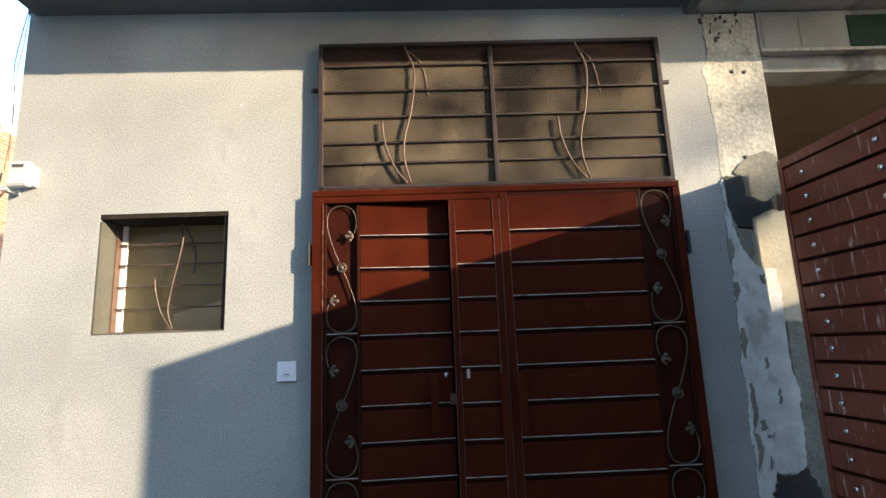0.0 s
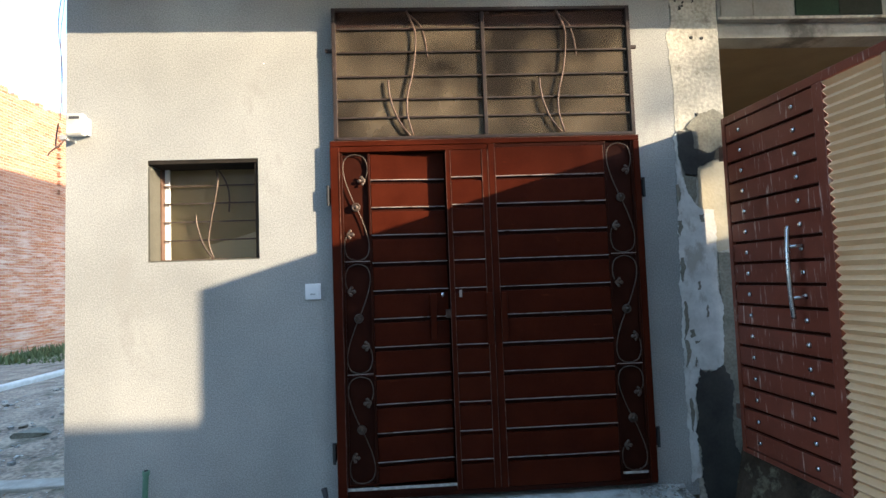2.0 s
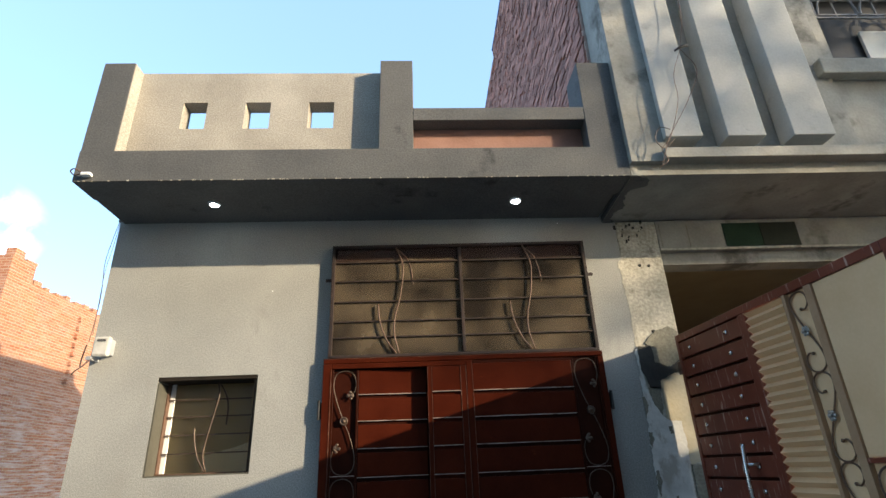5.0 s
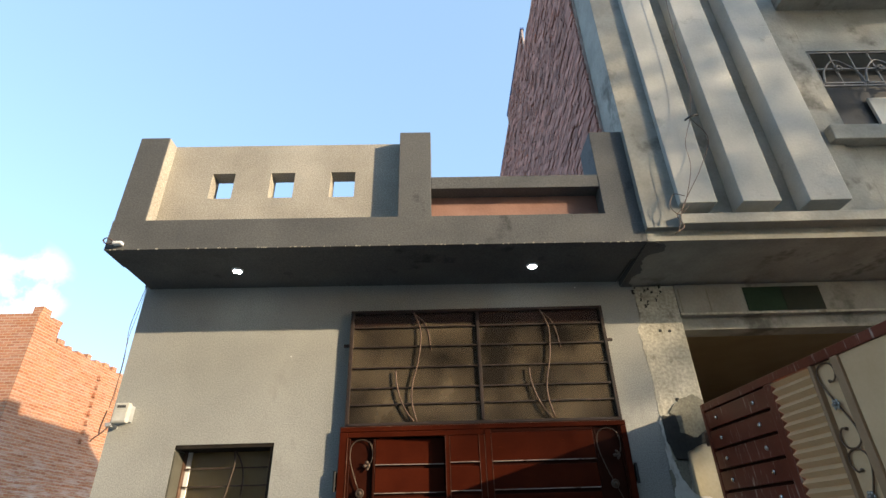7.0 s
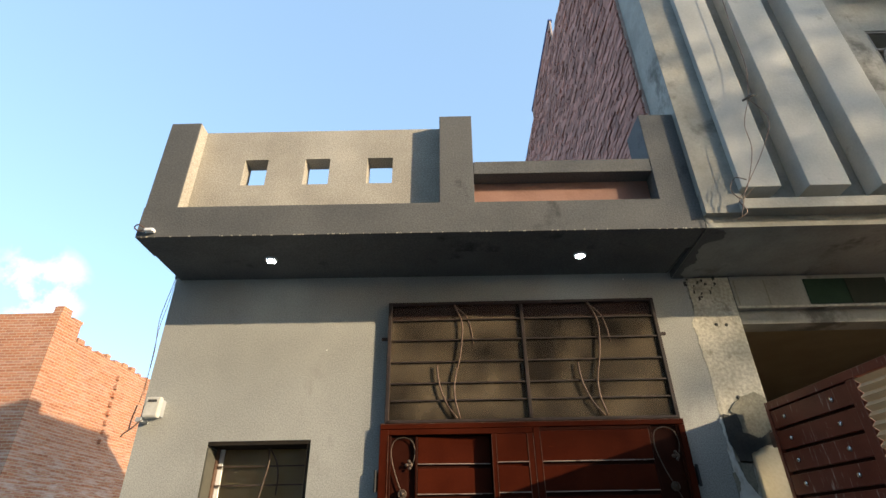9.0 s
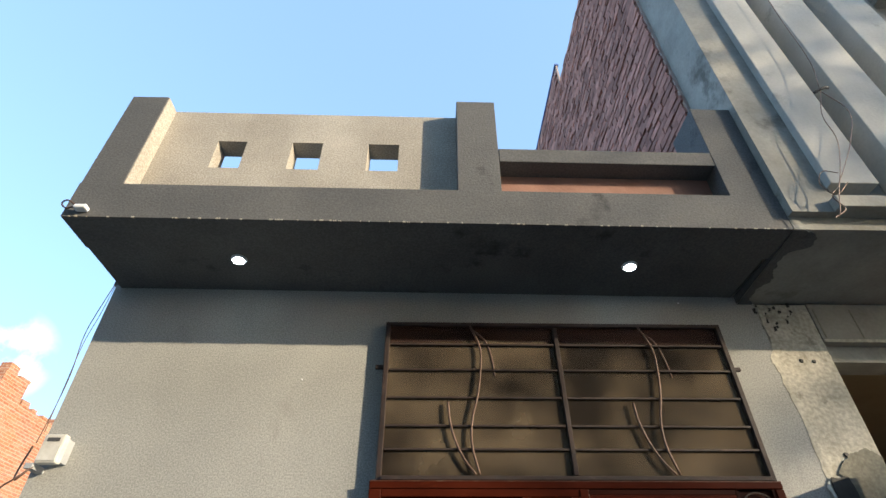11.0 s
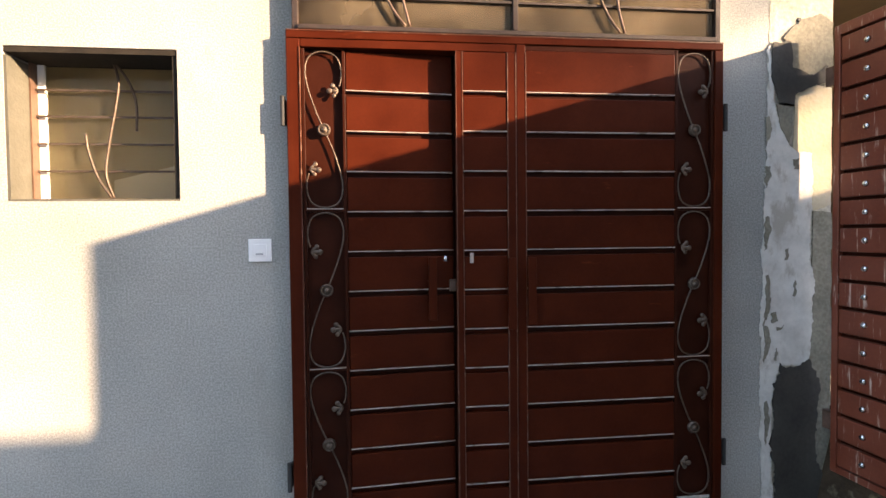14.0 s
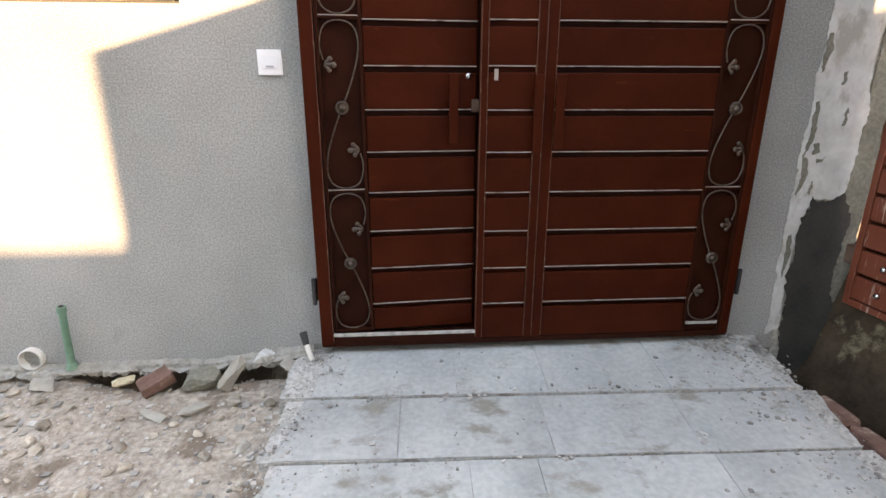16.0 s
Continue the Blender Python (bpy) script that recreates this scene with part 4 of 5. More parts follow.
# ---- worn plaster patches on the gate pillar ----
def ragged(name, corners, y, material, label, rag=0.024, thick=0.004, step=0.009):
    """A thin skin of plaster or damp with a ragged outline through the given corners (x, z)."""
    out = []
    for (x0, z0), (x1, z1) in zip(corners, corners[1:] + corners[:1]):
        n = max(2, int(math.hypot(x1 - x0, z1 - z0) / step))
        for k in range(n):
            f = k / n
            p = Vector((x0 + (x1 - x0) * f, 0, z0 + (z1 - z0) * f))
            w = noise.noise_vector(p * 9 + Vector((len(label), 0, 0))) + 0.7 * noise.noise_vector(p * 31) + 0.45 * noise.noise_vector(p * 83)
            out.append((p.x + rag * w.x, p.z + rag * 1.3 * w.z))
    bm = bmesh.new()
    front = [bm.verts.new((x, y - thick, z)) for x, z in out]
    rear = [bm.verts.new((x, y, z)) for x, z in out]
    bmesh.ops.triangle_fill(bm, edges=[bm.edges.new((a, b)) for a, b in zip(front, front[1:] + front[:1])], use_beauty=True)
    for i in range(len(out)):
        j = (i + 1) % len(out)
        bm.faces.new((front[i], front[j], rear[j], rear[i]))
    part(name, bm, material, nb, label)


WHITEWASH = surf("flaking whitewash", (0.5, 0.505, 0.475), (0.72, 0.72, 0.68), 8, 0.95, 0.8, 45, stain=(0.42, 0.4, 0.35), stain_at=0.57, stain_scale=5, stain_stretch=(1.3, 1, 0.7))
SUN_CREAM = surf("cream with painted sunlight", (0.42, 0.37, 0.25), (0.55, 0.5, 0.37), 6, 0.95, 0.6, 50)
ragged("cement_skin", [(1.66, -0.05), (1.772, -0.05), (1.772, 1.56), (1.66, 1.57), (1.655, 1.35), (1.665, 1.1), (1.64, 0.78)], -0.001, GREY_CEMENT, "grey cement skin", 0.008)
ragged("cement_skin", [(1.476, 2.50), (1.53, 2.56), (1.58, 2.61), (1.69, 2.645), (1.768, 2.59), (1.765, 2.26), (1.65, 2.25), (1.53, 2.3), (1.52, 2.46)], -0.001, GREY_CEMENT, "round grey cement repair above the hinge", 0.01)
# Cream patch where sun passes the hinge gap, its light put into the colour.
ragged("cream_sun_patch", [(1.545, 2.19), (1.644, 2.242), (1.76, 2.235), (1.765, 1.6), (1.648, 1.575), (1.545, 1.58), (1.535, 1.9)], -0.001, SUN_CREAM, "cream wash remnant", 0.01)
ragged("whitewash_skin", [(1.36, -0.03), (1.43, 0.0), (1.415, 0.35), (1.42, 0.6), (1.465, 0.745), (1.575, 0.725), (1.64, 0.77), (1.664, 1.12), (1.65, 1.3), (1.63, 1.4), (1.652, 1.62), (1.646, 1.875), (1.565, 1.885), (1.51, 1.93), (1.46, 2.05), (1.425, 2.12), (1.40, 2.46), (1.383, 2.45), (1.385, 2.12), (1.375, 1.81), (1.36, 1.29), (1.35, 0.87)],
       -0.0055, WHITEWASH, "flaking whitewash", 0.014)
ragged("damp_patch", [(1.46, -0.3), (1.44, 0.1), (1.415, 0.3), (1.415, 0.42), (1.43, 0.5), (1.425, 0.64), (1.465, 0.755), (1.52, 0.735), (1.575, 0.725), (1.635, 0.77), (1.7, 0.66), (1.69, 0.5), (1.66, 0.3), (1.74, 0.1), (1.77, -0.3)], -0.0105, DAMP, "dark damp patch", 0.018)
ragged("dark_patch", [(1.41, 2.47), (1.515, 2.475), (1.525, 2.345), (1.65, 2.305), (1.73, 2.36), (1.725, 2.26), (1.64, 2.245), (1.545, 2.195), (1.535, 2.14), (1.45, 2.14), (1.40, 2.29)], -0.0105, DAMP, "dark cement repair around the hinge", 0.009)
ragged("cement_skin", [(1.43, 2.145), (1.535, 2.145), (1.52, 1.99), (1.505, 1.94), (1.46, 2.02)], -0.0105, GREY_CEMENT, "grey cement smear", 0.008)
for zc, hh in ((0.42, 0.12), (0.85, 0.1), (1.08, 0.14), (1.45, 0.09), (1.75, 0.06), (2.0, 0.07)):
    ragged("chipped_joint", [(1.372, zc - hh), (1.39, zc - 0.5 * hh), (1.405, zc + 0.2 * hh), (1.395, zc + hh), (1.375, zc + hh)], -0.0105, GREY_CEMENT, "chipped dark joint", 0.012)
for xc, zc, w, hh in ((1.43, 1.0, 0.015, 0.02), (1.46, 0.93, 0.02, 0.008), (1.44, 0.8, 0.006, 0.03), (1.555, 1.83, 0.014, 0.022), (1.5, 1.35, 0.008, 0.03), (1.55, 1.15, 0.007, 0.04)):
    ragged("chip_mark", [(xc - w, zc - hh), (xc + w, zc - hh), (xc + w, zc + hh), (xc - w, zc + hh)], -0.0105, GREY_CEMENT, "small dark chip in the plaster", 0.016, 0.003, 0.004)
for k in range(30):
    xc, zc = random.uniform(1.40, 1.66), random.uniform(3.3, 3.6)
    if xc - 1.40 > 0.8 * (zc - 3.24) + 0.02:
        continue
    w, hh = random.uniform(0.003, 0.010), random.uniform(0.006, 0.02)
    ragged("chip_mark", [(xc - w, zc - hh), (xc + w, zc - 0.6 * hh), (xc + w, zc + hh), (xc - w, zc + hh)], 0.0025, DAMP, "small dark chip in the plaster", 0.009, 0.003, 0.003)
for xc, zc in ((1.565, 3.18), (1.645, 3.175), (1.57, 2.60)):
    part("nail_hole", cyl(bmesh.new(), (xc, 0.004, zc), (xc, -0.004, zc), 0.014, 0.01, 10), BLACK, nb)
ragged("plaster_skin", [(1.392, 2.45), (1.45, 2.45), (1.46, 3.2), (1.45, 3.58), (1.425, 3.56), (1.415, 3.3), (1.375, 3.2), (1.385, 3.05), (1.40, 2.8)], 0.003, PLASTER, "old plaster lapping over the grey render", 0.016, 0.005)
# dark paint of the slab run over onto the neighbour's soffit
bm = bmesh.new()
edge = []
for x, y, _ in smooth_line([(1.36, -0.738, 0), (1.43, -0.70, 0), (1.47, -0.60, 0), (1.35, -0.53, 0), (1.37, -0.36, 0), (1.40, -0.26, 0), (1.345, -0.17, 0), (1.36, -0.05, 0), (1.41, 0.0, 0)], 14):
    w = noise.noise_vector(Vector((x * 23, y * 23, 1))) + 0.6 * noise.noise_vector(Vector((x * 60, y * 60, 5)))
    edge.append((x + 0.02 * w.x, y))
strip = [(bm.verts.new((1.296, y, soffit_z(y) - 0.008)), bm.verts.new((x, y, soffit_z(y) - 0.008)), bm.verts.new((x, y, soffit_z(y) + 0.002))) for x, y in edge]
for a, b in zip(strip, strip[1:]):
    bm.faces.new((a[0], a[1], b[1], b[0]))
    bm.faces.new((a[1], a[2], b[2], b[1]))
part("paint_run", bm, DARK_PAINT, nb, "dark grey paint run over onto the bare soffit")
for x in (2.053, 1.80):
    part("tile_joint", boxes((x, x + 0.006, -0.003, 0.0, 3.345, 3.56)), GREY_CEMENT, nb)
part("render_lip", rough_edges(boxes((1.776, 5.0, -0.012, -0.001, 3.312, 3.33)), 0.004), PLASTER, nb)
FAR_BRICK = bpy.data.materials.new("orange brickwork")
FAR_BRICK.use_nodes = True
fn, fl = FAR_BRICK.node_tree.nodes, FAR_BRICK.node_tree.links
ftc, fsep, fadd, fcomb, fbt, fno, fmx = (fn.new("ShaderNode" + k) for k in ("TexCoord", "SeparateXYZ", "Math", "CombineXYZ", "TexBrick", "TexNoise", "Mix"))
fl.new(ftc.outputs["Object"], fsep.inputs[0])
fl.new(fsep.outputs[0], fadd.inputs[0])
fl.new(fsep.outputs[1], fadd.inputs[1])
fl.new(fadd.outputs[0], fcomb.inputs[0])
fl.new(fsep.outputs[2], fcomb.inputs[1])
fl.new(fcomb.outputs[0], fbt.inputs["Vector"])
fbt.inputs["Scale"].default_value = 1.0
fbt.inputs["Brick Width"].default_value, fbt.inputs["Row Height"].default_value, fbt.inputs["Mortar Size"].default_value = 0.25, 0.09, 0.012
fbt.inputs["Color1"].default_value, fbt.inputs["Color2"].default_value, fbt.inputs["Mortar"].default_value = (0.5, 0.195, 0.09, 1), (0.36, 0.125, 0.058, 1), (0.52, 0.32, 0.19, 1)
fno.inputs["Scale"].default_value, fno.inputs["Detail"].default_value = 0.9, 8
fl.new(ftc.outputs["Object"], fno.inputs["Vector"])
fmx.data_type, fmx.blend_type = "RGBA", "MULTIPLY"
fmx.inputs[0].default_value = 0.3
fl.new(fbt.outputs[0], fmx.inputs[6])
fl.new(fno.outputs[0], fmx.inputs[7])
fn2, fr2, fm2 = fn.new("ShaderNodeTexNoise"), fn.new("ShaderNodeValToRGB"), fn.new("ShaderNodeMix")
fn2.inputs["Scale"].default_value, fn2.inputs["Detail"].default_value, fn2.inputs["Roughness"].default_value = 2.4, 9, 0.7
fr2.color_ramp.elements[0].position, fr2.color_ramp.elements[1].position = 0.45, 0.6
fm2.data_type = "RGBA"
fm2.inputs[7].default_value = (0.56, 0.47, 0.4, 1)
fmap, flow, fmlt = fn.new("ShaderNodeMapping"), fn.new("ShaderNodeMapRange"), fn.new("ShaderNodeMath")
fmap.inputs["Scale"].default_value = (0.45, 0.45, 5.0)
fl.new(ftc.outputs["Object"], fmap.inputs[0])
fl.new(fmap.outputs[0], fn2.inputs["Vector"])
flow.inputs[1].default_value, flow.inputs[2].default_value, flow.inputs[3].default_value, flow.inputs[4].default_value = 2.5, 5.5, 1.0, 0.3
fl.new(fsep.outputs[2], flow.inputs[0])
fmlt.operation = "MULTIPLY"
fl.new(fn2.outputs[0], fr2.inputs[0])
fhalf = fn.new("ShaderNodeMath")
fhalf.operation = "MULTIPLY"
fhalf.inputs[1].default_value = 0.75
fl.new(fr2.outputs[0], fhalf.inputs[0])
fl.new(fhalf.outputs[0], fmlt.inputs[0])
fl.new(flow.outputs[0], fmlt.inputs[1])
fl.new(fmlt.outputs[0], fm2.inputs[0])
fl.new(fmx.outputs[2], fm2.inputs[6])
fl.new(fm2.outputs[2], fn["Principled BSDF"].inputs["Base Color"])
fn["Principled BSDF"].inputs["Roughness"].default_value = 0.95
fbp = fn.new("ShaderNodeBump")
fbp.inputs["Strength"].default_value, fbp.inputs["Distance"].default_value = 0.6, 0.02
fl.new(fbt.outputs["Fac"], fbp.inputs["Height"])
fbp.invert = True
fl.new(fbp.outputs[0], fn["Principled BSDF"].inputs["Normal"])
part("corner_block", boxes((-20, -13.0, 11.3, 12.35, -0.6, 8.3)), FAR_BRICK, fb)
part("wall", boxes((-20, -13.02, 12.36, 26, -0.6, 7.7)), FAR_BRICK, fb)
part("plinth", boxes((-13.0, -12.9, 12.4, 26, -0.6, 1.15)), FAR_BRICK, fb)
for k in range(8):
    part("toothing_brick", boxes((-13.0, -12.9, 15.0, 15.12, 4.9 + k * 0.32, 5.06 + k * 0.32)), FAR_BRICK, fb)
for k in range(26):
    y = 11.35 + 0.55 * k
    top = 8.3 if y < 12.3 else 7.7
    part("broken_brick_course", rough_edges(boxes((-13.3, -13.01, y, y + random.uniform(0.2, 0.55), top - 0.02, top + random.choice((0.07, 0.085, 0.16, 0.17, 0.25)))), 0.02), FAR_BRICK, fb)
back = thing("brick_building", (-5, 30, -0.45), "far row of brick houses behind the plot", "building", kind="structure")
part("wall", boxes((-40, -13.5, 28, 34, -0.6, 5.5)), FAR_BRICK, back)

# ---- ground: one sheet from the gate to the horizon ----
def ground_z(x, y):
    z = -0.2
    n2 = noise.noise(Vector((x * 5.0, y * 5.0, 3.0)))
    if x < -2.5:
        z -= 0.25 * min(1, max(0, (-2.5 - x) / 8))
    if x < -3 and y > 0:
        z += 0.05 * noise.noise(Vector((x * 1.7, y * 1.7, 9.0))) + 0.03 * noise.noise(Vector((x * 5, y * 5, 2.0)))
    if y < 1.5:
        n1 = noise.noise(Vector((x * 1.3, y * 1.3, 0.0)))
        n3 = noise.noise(Vector((x * 17, y * 17, 7.0)))
        z += 0.025 * n1 + 0.018 * n2 + 0.008 * n3
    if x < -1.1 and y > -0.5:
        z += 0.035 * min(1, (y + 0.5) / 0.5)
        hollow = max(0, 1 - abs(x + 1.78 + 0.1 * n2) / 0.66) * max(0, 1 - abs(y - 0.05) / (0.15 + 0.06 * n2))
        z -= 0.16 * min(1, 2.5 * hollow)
    if 1.30 < x < 1.80 and y > -4:
        a = min(1, (x - 1.30) / 0.06, (1.80 - x) / 0.14)
        z -= 0.30 * a
    if x >= 1.66:
        z += 0.28 * min(1, (x - 1.66) / 0.16) * (1 if y > -3.2 else 0)
    return z


def steps_of(lo, hi, fine):
    out, v = [], fine[0]
    while v <= fine[1]:
        out.append(v)
        v += fine[2]
    step, v, w = fine[2], fine[0], out[-1]
    lows, highs = [], []
    while v > lo:
        step *= 1.35
        v -= step
        lows.append(v)
    step = fine[2]
    while w < hi:
        step *= 1.35
        w += step
        highs.append(w)
    return lows[::-1] + out + highs


gx, gy = steps_of(-600, 600, (-4.2, 2.6, 0.035)), steps_of(-600, 600, (-1.8, 0.2, 0.035))
gv = [(x, y, ground_z(x, y)) for y in gy for x in gx]
W = len(gx)
gf = [(j * W + i, j * W + i + 1, (j + 1) * W + i + 1, (j + 1) * W + i) for j in range(len(gy) - 1) for i in range(W - 1)]
gm = bpy.data.meshes.new("ground")
gm.from_pydata(gv, [], gf)
gm.materials.append(DIRT)
gm.materials.append(surf("brown plot earth", (0.13, 0.1, 0.075), (0.34, 0.275, 0.2), 2.6, 1.0, 1.0, 22, grain=0.6, stain=(0.11, 0.095, 0.06), stain_at=0.58, stain_scale=1.6, bump_d=0.05, speck=0.2))
# Brown hollow earth by the footing, darkened further to paint its shade.
gm.materials.append(surf("hollow earth with painted shade", (0.13, 0.1, 0.075), (0.27, 0.21, 0.16), 6, 1.0, 1.0, 40, bump_d=0.02))
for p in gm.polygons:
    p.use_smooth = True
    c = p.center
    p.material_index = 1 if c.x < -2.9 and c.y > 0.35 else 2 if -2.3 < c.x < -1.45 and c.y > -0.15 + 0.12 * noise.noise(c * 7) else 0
tagged(new("ground", gm), "dry dusty dirt ground with gravel and debris", "ground", "", "structure")

# ---- tiled ramp before the gate ----
CEMENT_EDGE = surf("rough pale cement", (0.3, 0.295, 0.27), (0.5, 0.49, 0.45), 6, 0.95, 0.9, 45, stain=(0.22, 0.2, 0.17), stain_at=0.58, stain_scale=5, speck=0.15, bump_d=0.015)
ramp = thing("ramp", (0, -0.7, -0.2), "sloping ramp of grey stone tile strips before the gate", "ramp", kind="structure")
STRIPS = [(0.10, -0.42, -0.035, -0.095), (-0.425, -0.80, -0.108, -0.144), (-0.805, -1.25, -0.156, -0.193)]


def slab_piece(bm, x0, x1, s, thick, drift=0.0, inset=0.0018, left=0.0):
    y0, y1, z0, z1 = s
    ya, yb = y0 - inset, y1 + inset
    q = []
    for z_off in (0, -thick):
        for x, y, z in ((x0 + inset, ya, z0), (x1 - inset, ya, z0), (x1 - inset + drift, yb, z1), (x0 + inset + drift + left, yb, z1)):
            q.append(bm.verts.new((x, y - 0.028 * x, z + z_off)))
    for f in ((0, 1, 2, 3), (7, 6, 5, 4), (0, 4, 5, 1), (1, 5, 6, 2), (2, 6, 7, 3), (3, 7, 4, 0)):
        bm.faces.new([q[k] for k in f])
    return bm


CUTS = [(-1.05, -0.42, 0.02, 0.62, 1.20), (-1.15, -0.70, -0.05, 0.58, 1.20), (-1.19, -0.42, -0.14, 0.6, 1.18)]
for s, cuts in zip(STRIPS, CUTS):
    for a, b in zip(cuts, cuts[1:]):
        dz = random.uniform(-0.002, 0.002)
        part("tile", slab_piece(bmesh.new(), a, b, (s[0], s[1], s[2] + dz, s[3] + dz), 0.02, -0.01, left=-0.06 if a == cuts[0] else 0.0), TILE, ramp)
for s in STRIPS:
    bm = slab_piece(bmesh.new(), -1.22, 1.30, (s[0], s[1], s[2] - 0.004, s[3] - 0.004), 0.14, -0.05, 0.0)
    bmesh.ops.subdivide_edges(bm, edges=bm.edges[:], cuts=14, use_grid_fill=True)
    for v in bm.verts:
        w = noise.noise_vector(v.co * 8) + 0.6 * noise.noise_vector(v.co * 24)
        v.co += Vector((0.022 * w.x, 0.004 * w.y, 0.003 * w.z))
    part("mortar_bed", bm, CEMENT_EDGE, ramp, "sandy mortar bed and edge")

# ---- pipes, bricks, rubble ----
gp = thing("green_pipe", (-2.41, -0.03, -0.12), "short green plastic pipe standing against the wall", "pipe")
bm = bmesh.new()
cyl(bm, (-2.395, -0.035, -0.10), (-2.372, -0.05, 0.25), 0.018, seg=16)
cyl(bm, (-2.395, -0.035, -0.10), (-2.393, -0.036, -0.065), 0.027, 0.024, 16)
part("tube", bm, GREEN_PIPE, gp, smooth=False)
part("collar", cyl(bmesh.new(), (-2.373, -0.049, 0.225), (-2.3715, -0.0505, 0.254), 0.022, seg=16), GREEN_PIPE, gp)
part("bore", cyl(bmesh.new(), (-2.3717, -0.0502, 0.253), (-2.3713, -0.0508, 0.256), 0.012, seg=14), BLACK, gp)
wp = thing("drain_pipe", (-2.62, -0.03, -0.045), "open end of a white plastic drain pipe in the wall", "pipe")
bm = bmesh.new()
rings = []
for r, y in ((0.058, 0.05), (0.058, -0.035), (0.05, -0.037), (0.048, 0.05)):
    rings.append([bm.verts.new((-2.595 + r * math.cos(k * math.pi / 14), y, -0.045 + r * math.sin(k * math.pi / 14))) for k in range(28)])
for a, b in zip(rings, rings[1:]):
    for k in range(28):
        bm.faces.new((a[k], a[(k + 1) % 28], b[(k + 1) % 28], b[k]))
part("pipe_end", bm, PVC, wp, smooth=True)
part("mud_plug", cyl(bmesh.new(), (-2.595, 0.048, -0.045), (-2.595, 0.03, -0.045), 0.048, seg=24), DIRT, wp)


def lump(name, at, size, material, label, category, seed, turn=(0, 0, 0), group="", worn=False):
    """A broken chunk with sharp uneven faces, or a worn brick that keeps its block shape."""
    bm = bmesh.new()
    if worn:
        bmesh.ops.create_cube(bm, size=1.0)
        bmesh.ops.subdivide_edges(bm, edges=bm.edges[:], cuts=5, use_grid_fill=True)
        for v in bm.verts:
            o = Vector((seed * 3.1, seed, 0))
            v.co = v.co * (1 - 0.14 * max(0, v.co.length - 0.6)) + 0.08 * noise.noise_vector(v.co * 2.5 + o) + 0.06 * noise.noise_vector(v.co * 7 + o)
    else:
        rnd = random.Random(seed)
        for _ in range(13):
            p = Vector([rnd.uniform(-1, 1) for _ in range(3)])
            p /= max(abs(c) for c in p)
            bm.verts.new(0.5 * p * rnd.uniform(0.82, 1.05))
        hull = bmesh.ops.convex_hull(bm, input=bm.verts[:])
        bmesh.ops.delete(bm, geom=list({e for e in hull["geom_interior"] + hull["geom_unused"] if isinstance(e, bmesh.types.BMVert)}), context="VERTS")
        bmesh.ops.subdivide_edges(bm, edges=bm.edges[:], cuts=3, use_grid_fill=True)
        for v in bm.verts:
            v.co += 0.05 * noise.noise_vector(v.co * 6 + Vector((seed, 0, 0)))
    bm.transform(Matrix.Diagonal((*size, 1)))
    ob = mesh_ob(name, bm, material)
    ob.matrix_basis = pose(*at, *turn)
    return tagged(ob, label, category, group)


lump("broken_brick", (-1.93, -0.15, -0.125), (0.155, 0.085, 0.068), BRICK_OLD, "broken red brick lying at the foot of the wall", "brick", 1, (18, -16, 38), worn=True)
lump("stone_chunk", (-2.11, -0.12, -0.14), (0.1, 0.07, 0.065), surf("yellow stone", (0.5, 0.43, 0.28), (0.66, 0.6, 0.44), 9, 0.95, 0.6), "pale yellow stone chunk in the dirt", "stone", 2, (0, 10, 20))
lump("concrete_chunk", (-1.42, -0.02, -0.075), (0.14, 0.1, 0.1), WHITEWASH, "pale broken concrete chunk beside the wall", "rubble", 3, (5, 0, 30), "rubble chunks")
lump("concrete_chunk", (-1.56, -0.13, -0.11), (0.19, 0.06, 0.085), MORTAR, "grey cement slab fragment leaning at the wall", "rubble", 4, (20, -35, 55), "rubble chunks")
lump("concrete_chunk", (-1.71, -0.12, -0.135), (0.2, 0.11, 0.085), GREY_CEMENT, "grey cement slab fragment leaning at the wall", "rubble", 5, (20, 0, 10), "rubble chunks")
for at, size, seed, turn in (((-1.69, -0.33, -0.17), (0.13, 0.06, 0.035), 41, (4, 8, 40)), ((-1.86, -0.36, -0.175), (0.15, 0.05, 0.03), 42, (0, 5, -25)), ((-1.38, -0.62, -0.185), (0.05, 0.09, 0.03), 43, (8, 0, -30)), ((-1.32, 0.02, -0.06), (0.09, 0.07, 0.06), 44, (12, 6, 20)),
                             ((-2.5, -0.12, -0.14), (0.12, 0.08, 0.06), 45, (0, 10, 5)), ((-2.3, -0.3, -0.17), (0.1, 0.07, 0.04), 46, (6, 0, 60)), ((-1.27, -0.1, -0.09), (0.12, 0.1, 0.05), 47, (10, 4, 75)), ((-1.5, -0.3, -0.16), (0.07, 0.05, 0.04), 48, (0, 14, 15))):
    lump("concrete_chunk", at, size, MORTAR, "flat pale mortar fragment on the dirt", "rubble", seed, turn, "rubble chunks")
bt = thing("discarded_tube", (-1.22, -0.07, -0.06), "small dark tube stub with white cap by the gate post", "litter")
part("stub", cyl(bmesh.new(), (-1.205, -0.05, 0.075), (-1.185, -0.085, 0.02), 0.02, 0.016), BLACK, bt)
part("cap", cyl(bmesh.new(), (-1.185, -0.085, 0.02), (-1.155, -0.115, -0.05), 0.014), PVC, bt)

# footing of the wall: crumbled cement ledge
bm = bmesh.new()
rows = []
